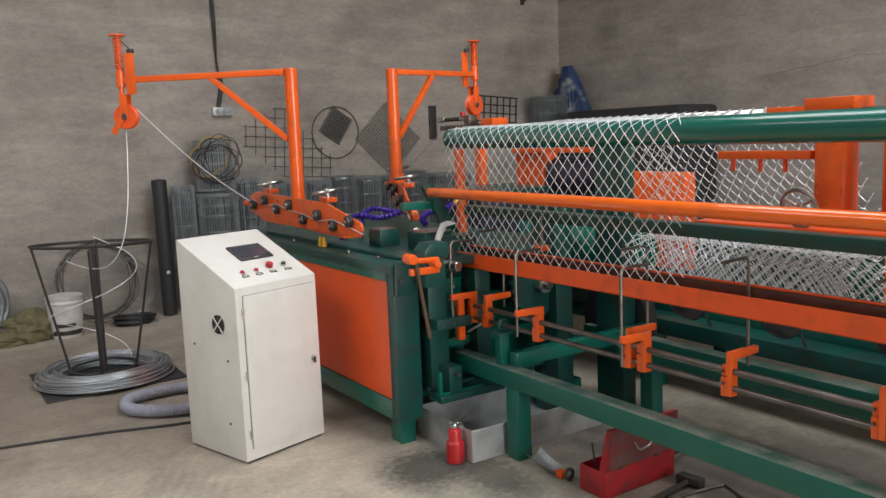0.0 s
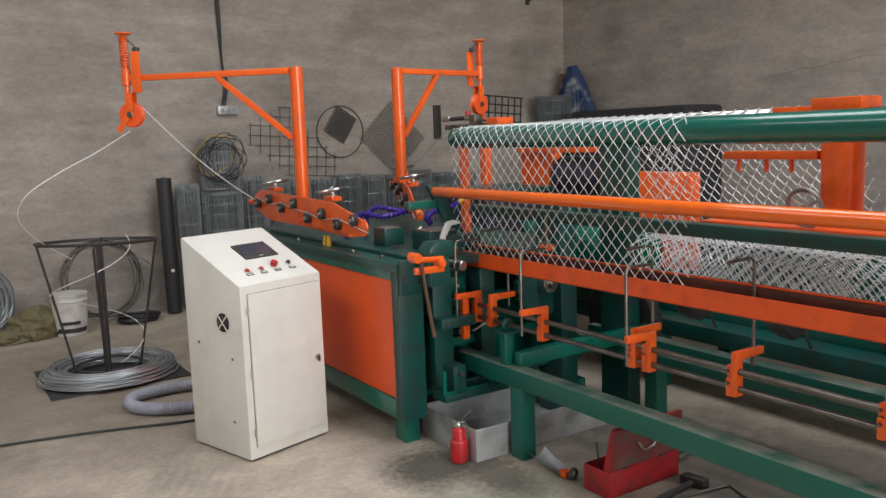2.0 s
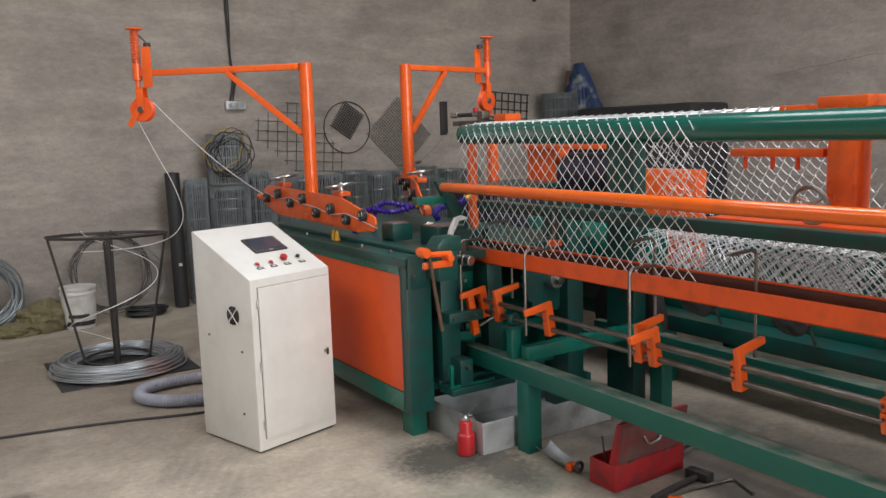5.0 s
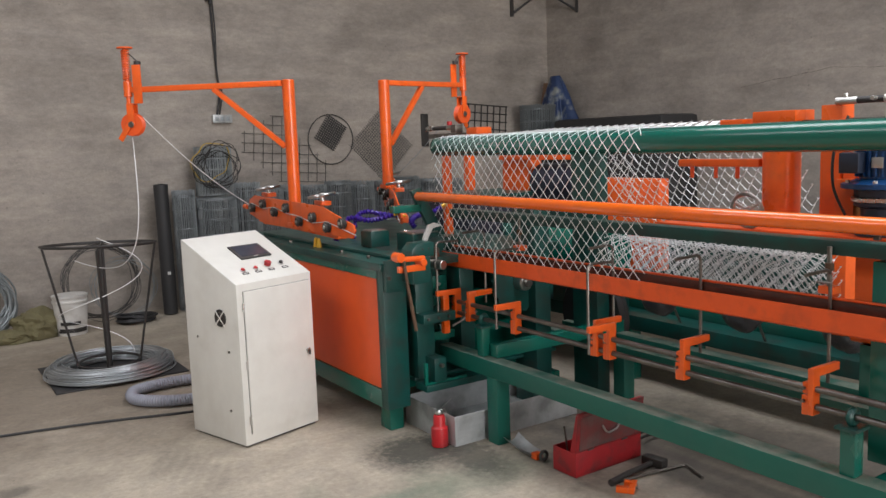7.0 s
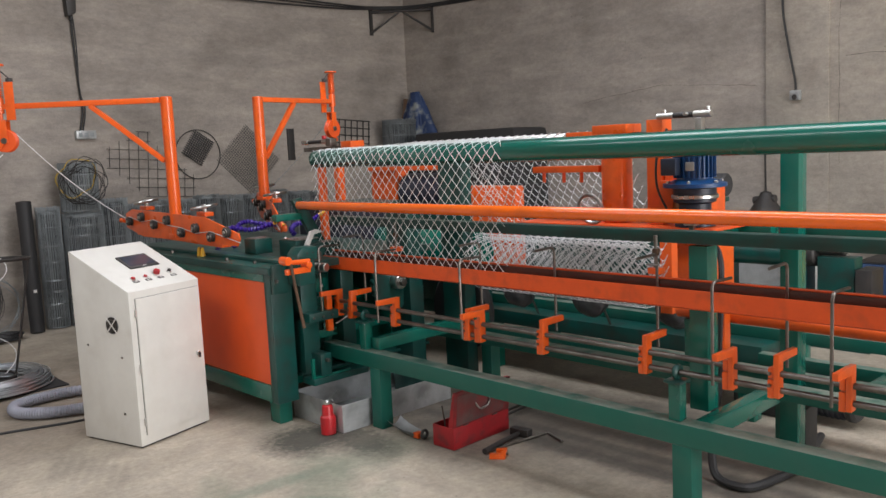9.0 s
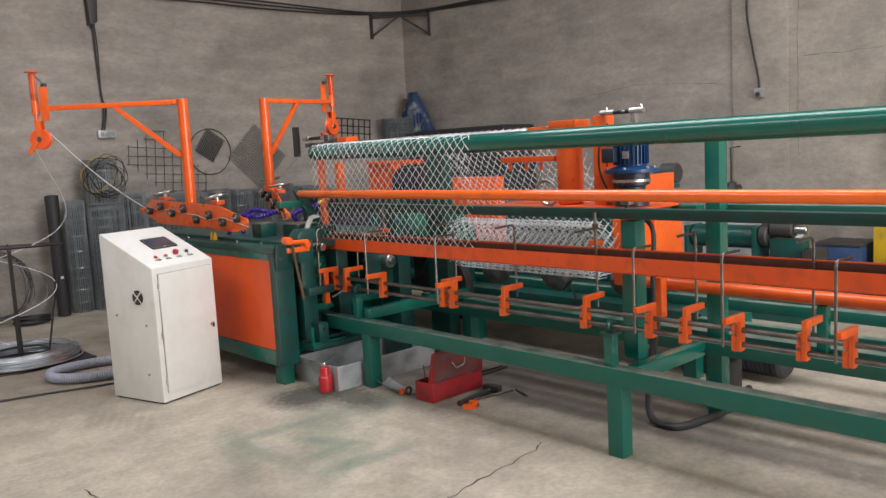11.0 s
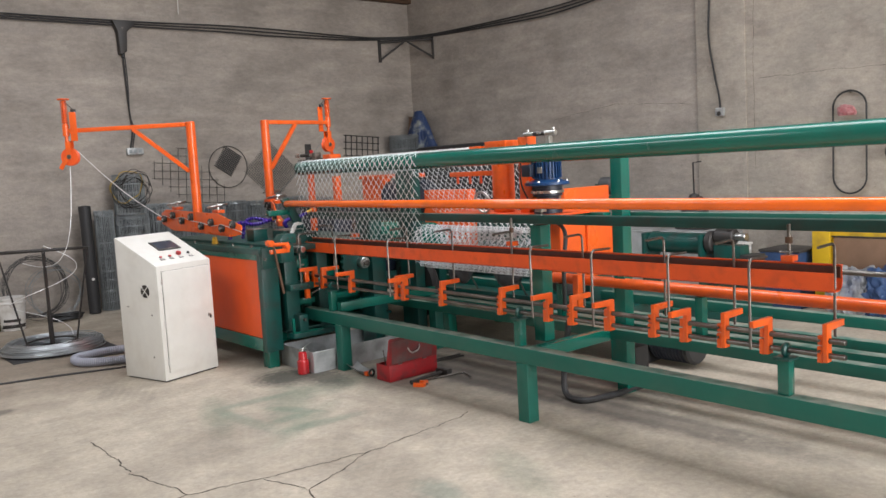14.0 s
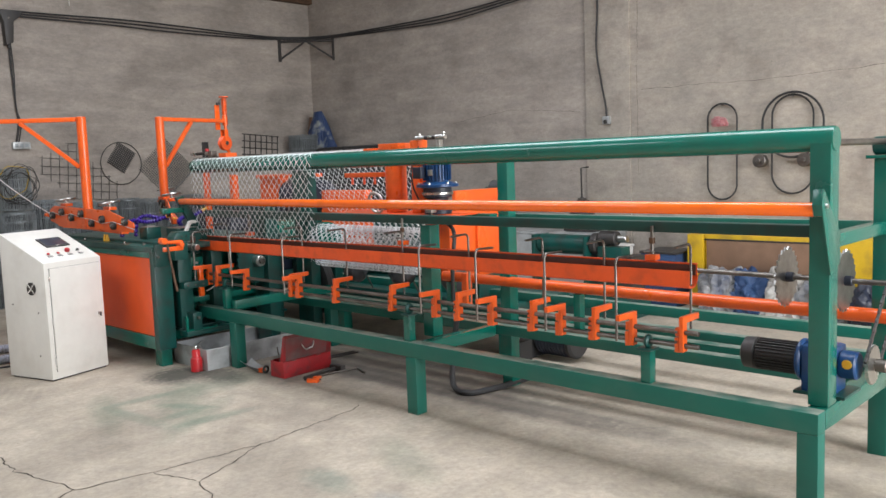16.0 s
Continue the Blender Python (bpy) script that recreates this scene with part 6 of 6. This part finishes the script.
def yellow_machine():
    m = thing("yellow_machine", "yellow sheet-steel machine housing with a brown panel", "machine")
    part("housing", box(6.92, 7.50, -0.9, 1.80, 0.0, 0.775, 0.02), YELLOW_PAINT, m)
    part("panel", box(6.905, 6.919, 0.55, 1.60, 0.30, 0.715, 0.004), BROWN, m)
    part("panel_frame", box(6.900, 6.9045, 0.53, 1.62, 0.712, 0.728, 0.001), BLACK, m)
    part("side_flap", box(6.86, 6.904, 1.62, 1.79, 0.35, 0.77, 0.006), YELLOW_PAINT, m)
    part("skirt", box(6.90, 6.918, -0.88, 1.78, 0.03, 0.12, 0.004), BLACK, m)


yellow_machine()
for i, (y, h, x, s) in enumerate(((1.35, 0.30, 6.74, 2), (1.05, 0.28, 6.76, 5), (0.72, 0.29, 6.74, 8), (0.35, 0.28, 6.74, 17), (-0.05, 0.26, 6.74, 21))):
    mat, tone = ((RAG, "grey and blue"), (NAVY, "dark blue"), (SACK_PALE, "dirty pale"), (RAG, "grey and blue"), (MOTOR, "black"))[i]
    crumpled("plastic_sack", (x, y, 0.0), (0.21, 0.21, h), mat, "crumpled " + tone + " plastic sack of scrap", "sack", s, 5, 0.42)


def drum_winch():
    w = thing("drum_winch", "green drum winch with a motor on a green stand", "winch")
    part("drum", rod((6.1, 2.48, 0.70), (6.1, 3.10, 0.70), 0.105, 32), GREEN_DIRTY_SHADED, w, "plain greasy green drum")
    part("end_plate", box(5.96, 6.24, 3.105, 3.135, 0.2, 0.80), GREEN_DIRTY_SHADED, w)
    part("end_plate", box(5.96, 6.24, 2.445, 2.475, 0.2, 0.80), GREEN_DIRTY_SHADED, w)
    part("base", box(5.90, 6.30, 1.9, 3.2, 0.0, 0.199), GREEN_DIRTY_SHADED, w)
    part("gear", rod((6.1, 2.36, 0.72), (6.1, 2.44, 0.72), 0.11, 28), BLACK, w)
    part("motor", rod((6.1, 2.15, 0.78), (6.1, 2.35, 0.78), 0.075, 28), BLACK, w)
    part("valve", rod((6.04, 2.20, 0.86), (6.04, 2.20, 0.93), 0.022, 12), ROD, w)
    part("coupling", rod((6.1, 2.04, 0.78), (6.1, 2.149, 0.78), 0.035, 16), STEEL, w)
    part("motor_bracket", box(6.02, 6.18, 2.06, 2.34, 0.2, 0.70), GREEN_DIRTY_SHADED, w)
    part("pump", box(5.98, 6.22, 1.92, 2.04, 0.2, 0.62), BLACK, w)


drum_winch()


def clutter(name, x0, x1, y0, y1, z1, mat, label, category, lid=None):
    t = thing(name, label, category)
    b = part("body", box(x0, x1, y0, y1, 0.0, z1, 0.01), mat, t)
    part("lid", box(x0 - 0.008, x1 + 0.008, y0 - 0.008, y1 + 0.008, z1 + 0.001, z1 + 0.025, 0.004), lid or mat, t)
    return t


clutter("white_box", 6.5, 6.85, 2.42, 2.75, 0.62, WHITE, "dirty white metal box beside the winch", "box")
clutter("blue_crate", 6.75, 7.2, 1.86, 2.28, 0.56, NAVY, "dark blue plastic crate by the wall", "crate", BLACK)
clutter("grey_bench", 6.9, 7.5, 2.9, 5.9, 0.70, SHEET, "grey steel work bench along the wall", "bench", SHEET)


def iron_press():
    d = thing("iron_press", "dark iron press with an upright lever on the bench", "press")
    part("base", box(7.08, 7.34, 3.10, 3.52, 0.7255, 0.90, 0.03), BLACK, d)
    part("body", lathe([(0.16, 0.9005), (0.15, 0.95), (0.10, 1.02), (0.065, 1.08), (0.05, 1.12), (0.02, 1.13)], 18, None, (7.20, 3.32, 0)), BLACK, d)
    part("arm", rod((7.20, 3.22, 1.06), (7.20, 3.44, 1.04), 0.04, 14), BLACK, d)
    part("lever", tube([(7.20, 3.32, 1.10), (7.20, 3.325, 1.48), (7.20, 3.22, 1.49)], 0.010, 8), BLACK, d)


iron_press()


# ---- edge-twisting machine behind the mesh ----
def twisting_unit():
    u = thing("twisting_unit", "orange edge-twisting unit with a blue upright motor", "machine")
    part("column_tube", rod((3.12, 2.185, 1.2505), (3.12, 2.185, 1.62), 0.08, 32), ORANGE, u)
    part("top_block", box(3.04, 3.18, 2.07, 2.28, 1.71, 1.758), ORANGE, u)
    part("neck", box(3.07, 3.17, 2.10, 2.24, 1.60, 1.70), BLACK, u)
    part("top_block", box(3.05, 3.17, 2.34, 2.46, 1.69, 1.73), ORANGE, u)
    part("slide_bar", box(3.09, 3.13, 1.60, 2.07, 1.69, 1.714), ROD, u)
    b = part("bracket_arm", box(3.07, 3.15, 2.266, 2.72, 1.515, 1.55), ORANGE, u)
    for y in (2.40, 2.52, 2.66):
        part("bolt", rod((3.10, y, 1.46), (3.10, y, 1.514), 0.010, 8), ORANGE_DULL, b)
    part("second_column", box(3.06, 3.15, 1.875, 1.965, 1.2505, 1.77), ORANGE, u)
    part("link_plate", box(3.07, 3.14, 1.80, 1.87, 1.32, 1.50), ORANGE, u)
    part("tilted_plate", box(3.16, 3.18, 1.70, 1.86, 0.85, 1.234, 0.003), ORANGE, u)
    mx, my = 3.05, 1.695
    m = part("motor_body", lathe([(0.03, 1.475), (0.084, 1.477), (0.084, 1.60), (0.092, 1.603), (0.092, 1.622), (0.085, 1.626), (0.06, 1.645), (0.03, 1.648)], 32, None, (mx, my, 0)), BLUE, u, "blue upright electric motor with cooling fins")
    for k in range(26):
        a = 2 * math.pi * k / 26
        part("cooling_fin", box(0.080, 0.099, -0.0022, 0.0022, 1.485, 1.598, 0, None, pose(mx, my, 0, 0, 0, math.degrees(a))), BLUE, m)
    part("motor_flange", lathe([(0.11, 1.435), (0.148, 1.440), (0.148, 1.458), (0.12, 1.464), (0.095, 1.475)], 36, None, (mx, my, 0)), BLUE, m)
    for k in range(6):
        a = math.pi * k / 3 + 0.3
        part("flange_bolt", rod((mx + 0.128 * math.cos(a), my + 0.128 * math.sin(a), 1.458), (mx + 0.128 * math.cos(a), my + 0.128 * math.sin(a), 1.472), 0.009, 6), STEEL, m)
    part("terminal_box", box(mx - 0.14, mx - 0.085, my + 0.02, my + 0.10, 1.50, 1.58, 0.006), MOTOR, m)
    part("nameplate", box(mx - 0.103, mx - 0.098, my - 0.055, my - 0.01, 1.52, 1.56, 0.001), STEEL, m)
    part("gear_head", lathe([(0.06, 1.251), (0.095, 1.254), (0.095, 1.31), (0.075, 1.32), (0.075, 1.36), (0.10, 1.37), (0.10, 1.4345)], 28, None, (mx, my, 0)), MOTOR, u, "dark cast gear head")
    part("clamp_ring", lathe([(0.104, 1.385), (0.110, 1.388), (0.110, 1.402), (0.104, 1.405)], 28, None, (mx, my, 0)), STEEL, u)
    part("side_bracket", box(mx - 0.03, mx + 0.03, my + 0.10, my + 0.18, 1.30, 1.47, 0.006), ORANGE, u)
    part("air_hose", tube(curve_through([(mx - 0.06, my + 0.11, 1.72), (mx - 0.10, my + 0.14, 1.60), (mx - 0.09, my + 0.15, 1.45), (mx - 0.05, my + 0.12, 1.33)], 8), 0.006, 6), RUBBER, u)
    part("valve_block", box(mx - 0.16, mx - 0.11, my - 0.09, my - 0.03, 1.27, 1.33, 0.004), STEEL, u)
    part("valve_stand", box(mx - 0.145, mx - 0.125, my - 0.07, my - 0.05, 1.2505, 1.2695, 0), ROD, u)
    # air cylinder on top
    c = part("air_cylinder", rod((3.06, 1.81, 1.782), (3.06, 1.70, 1.782), 0.014), BLACK, u, "small air cylinder with bright ends")
    part("cylinder_end", rod((3.06, 1.90, 1.782), (3.06, 1.81, 1.782), 0.015), STEEL, c)
    part("cylinder_end", rod((3.06, 1.70, 1.782), (3.06, 1.61, 1.782), 0.018), STEEL, c)
    part("fitting", rod((3.06, 1.63, 1.80), (3.06, 1.63, 1.815), 0.012), STEEL, c)
    part("fitting", box(3.045, 3.08, 1.655, 1.69, 1.649, 1.766), STEEL, c)
    part("hose_nipple", rod((3.06, 1.86, 1.797), (3.06, 1.86, 1.812), 0.008, 10), STEEL, c)
    part("hose_nipple", rod((3.03, 1.72, 1.785), (3.0, 1.72, 1.785), 0.008, 10), STEEL, c)
    w = handwheel(u, (2.96, 2.24, 1.33), (0, 78, 0), 0.075)
    part("tray_plate", box(2.95, 3.30, 1.55, 2.75, 1.235, 1.25, 0.002), ORANGE_DULL, u)
    part("support_arm", box(3.30, 3.385, 1.44, 1.80, 1.19, 1.2345), GREEN, u)
    part("support_arm", box(3.0, 3.30, 1.60, 1.68, 1.19, 1.2345), GREEN, u)
    return u


twisting_unit()


def left_twisting_unit():
    u = thing("twisting_unit", "orange edge-twisting unit behind the mesh at the head", "machine")
    part("column", box(3.09, 3.14, 4.81, 4.86, 1.013, 1.70), ORANGE, u)
    part("cross_arm", box(3.085, 3.145, 4.36, 4.80, 1.665, 1.70), ORANGE, u)
    part("top_block", box(3.05, 3.17, 4.37, 4.49, 1.701, 1.765), ORANGE, u)
    part("slide_bar", box(3.09, 3.13, 4.49, 5.02, 1.702, 1.735), ROD, u)
    c = part("air_cylinder", rod((3.06, 4.72, 1.772), (3.06, 4.90, 1.772), 0.014), BLACK, u, "small air cylinder with bright ends")
    part("cylinder_end", rod((3.06, 4.90, 1.772), (3.06, 4.98, 1.772), 0.018), STEEL, c)
    part("cylinder_end", rod((3.06, 4.66, 1.772), (3.06, 4.72, 1.772), 0.017), STEEL, c)
    part("red_knob", rod((3.06, 4.70, 1.79), (3.06, 4.70, 1.815), 0.018, 12), RED, c)
    part("bearing_block", box(3.04, 3.10, 4.60, 4.66, 1.7355, 1.79), ROD, c)


left_twisting_unit()


def rear_machine():
    r = thing("rear_machine", "second green machine with orange sheet-steel covers", "machine")
    part("bed", box(3.95, 4.75, 1.8, 6.2, 0.36, 0.46), GREEN_DIRTY_SHADED, r)
    for y in (1.85, 3.9, 6.0):
        for x in (3.96, 4.64):
            part("leg", box(x, x + 0.1, y, y + 0.1, 0.0, 0.359), GREEN, r)
    part("cover", box(3.80, 4.335, 2.22, 2.26, 1.101, 1.375, 0.006), ORANGE, r, "flat orange cover")
    part("cover_box", box(3.65, 4.385, 2.19, 2.27, 0.66, 1.10, 0.006), ORANGE, r, "folded orange sheet-steel cover")
    part("fold", box(3.99, 4.01, 2.165, 2.189, 0.66, 1.10, 0.004), ORANGE, r)
    part("cover_stand", box(4.02, 4.3, 2.19, 2.27, 0.461, 0.659), GREEN_DIRTY_SHADED, r)
    part("cover", box(4.45, 4.56, 4.09, 4.80, 0.68, 1.355, 0.006), ORANGE, r, "flat orange cover")
    part("cover_stand", box(4.47, 4.54, 4.2, 4.7, 0.461, 0.679), GREEN_DIRTY_SHADED, r)
    part("cover", box(4.4, 4.55, 5.50, 5.86, 1.1, 1.53, 0.006), ORANGE, r, "flat orange cover")
    part("cover_stand", box(4.42, 4.52, 5.55, 5.8, 0.461, 1.099), GREEN_DIRTY_SHADED, r)
    part("upright", box(4.2, 4.27, 6.10, 6.18, 0.461, 1.55), ORANGE, r)
    part("gear_housing", box(3.70, 4.7, 5.40, 6.08, 0.461, 1.20, 0.03), MOTOR, r, "dark gear housing")
    part("housing_lid", box(3.68, 4.72, 5.38, 6.09, 1.201, 1.235, 0.008), GREEN_DIRTY_SHADED, r)
    part("back_panel", box(4.68, 4.75, 2.6, 5.37, 0.461, 1.12, 0.01), GREEN_DIRTY_SHADED, r)
    part("top_bar", box(4.35, 4.41, 4.7, 5.85, 1.50, 1.54), ORANGE, r)
    part("motor", rod((4.5, 4.78, 1.30), (4.5, 5.42, 1.30), 0.17, 28), MOTOR, r, "dark blue motor")
    part("motor_stand", box(4.4, 4.6, 4.9, 5.3, 0.461, 1.14), GREEN_DIRTY_SHADED, r)
    part("belt_cover", tube([(3.86, 3.96, 0.88), (3.86, 3.98, 0.88), (3.86, 4.65, 0.89), (3.86, 4.9, 0.92), (3.86, 5.12, 0.99), (3.86, 5.15, 1.0)], [0.18, 0.20, 0.20, 0.16, 0.06, 0.03], 32), GREEN, r, "rounded green belt cover")
    part("cover_stand", box(3.96, 4.05, 4.0, 4.7, 0.461, 0.80), GREEN_DIRTY_SHADED, r)
    part("upright", box(3.40, 3.50, 3.64, 3.86, 0.0, 1.58), GREEN_DIRTY_SHADED, r)
    dm = part("drum_motor", rod((4.25, 1.42, 0.17), (4.25, 1.72, 0.17), 0.135, 32), MOTOR, r, "black ribbed motor near the floor")
    for k in range(9):
        part("rib", torus((4.25, 1.44 + 0.03 * k, 0.17), 0.137, 0.006, "y", 32, 6), MOTOR, dm)
    part("gearbox", box(4.11, 4.39, 1.73, 2.06, 0.002, 0.33, 0.02), RUBBER, dm)
    part("nameplate", box(4.104, 4.1095, 1.80, 1.86, 0.15, 0.23, 0.001), WHITE, dm)
    part("fan_cover", rod((4.25, 1.36, 0.17), (4.25, 1.42, 0.17), 0.145, 32), RUBBER, dm)
    part("drum_motor", rod((4.5, 2.29, 1.36), (4.5, 2.419, 1.36), 0.075, 20), RUBBER, r)
    part("motor_stand", box(4.47, 4.53, 2.42, 2.48, 0.461, 1.38), GREEN_DIRTY_SHADED, r)
    part("motor_bracket", box(4.46, 4.54, 2.30, 2.419, 1.25, 1.28), GREEN_DIRTY_SHADED, r)
    for k, (y, x) in enumerate(((3.50, 3.80), (2.86, 3.78), (2.25, 3.78))):
        bm = bmesh.new()
        bmesh.ops.create_icosphere(bm, subdivisions=4, radius=1.0)
        for v in bm.verts:
            p = v.co.copy()
            q = p * (1 + 0.16 * noise.noise(p * 1.7 + Vector((k, 0, 0))) + 0.10 * abs(noise.noise(p * 5 + Vector((0, k, 0)))))
            v.co = Vector((x + 0.10 * q.x, y + 0.125 * q.y, 0.68 + (0.13 * q.z if q.z < 0 else 0.07 * q.z)))
        part("drip_bag", bm, BAG, r, "dark plastic bag hung under the bed")
        part("bag_hook", rod((x + 0.06, y, 0.70), (x + 0.2, y, 0.459), 0.008, 8), ROD, r)


BAG = material("dark_plastic_bag", (0.05, 0.05, 0.053), 0.35, second=(0.10, 0.10, 0.105), scale=9, amount=0.8, bump=0.2)
rear_machine()


# ---- what moves ----
def motions():
    def rock(deg):
        return pose(*SHAFT, 0, deg, 0)

    rows = [(0.0, 0), (4.72, 0), (4.9, -9.5), (5.25, -9.5), (5.45, 0), (13.17, 0), (13.3, -9.5), (13.62, -9.5), (13.8, 0), (16.0, 0)]
    walk(shaft, [(t, rock(d)) for t, d in rows])
    # the hooks hang on pins and lean less than the arms
    for hk, p in shaft_hooks:
        walk(hk, [(t, pose(*p, 0, -0.95 * d, 0)) for t, d in rows])

    # the slack wire swings round as it runs off the coil
    turn = [(0.0, -46), (0.6, -50), (1.0, -66), (1.5, -92), (2.0, -124), (2.5, -156), (3.0, -194), (3.5, -240), (4.0, -290), (4.3, -312), (4.7, -333), (5.2, -346), (6.0, -372), (6.8, -396), (7.4, -407), (8.0, -412), (8.6, -425), (9.2, -488), (9.7, -548), (10.3, -608), (10.8, -658), (11.3, -690), (11.6, -720), (12.0, -760), (12.6, -767), (13.2, -768), (14.2, -769), (14.6, -780), (15.0, -822), (15.5, -860), (16.0, -885)]
    for ob, m in slack:
        walk(ob, [(t, m @ pose(0, 0, 0, 0, 0, a)) for t, a in turn])
    # the mesh is drawn up by two wires each time the shaft rocks
    draw = [(0.0, 0), (4.86, 0), (5.12, 2), (13.28, 2), (13.55, 4), (16.0, 4)]
    for w, s in mesh_wires:
        walk(w, [(t, wire_pose(s + k * STEP)) for t, k in draw])


motions()
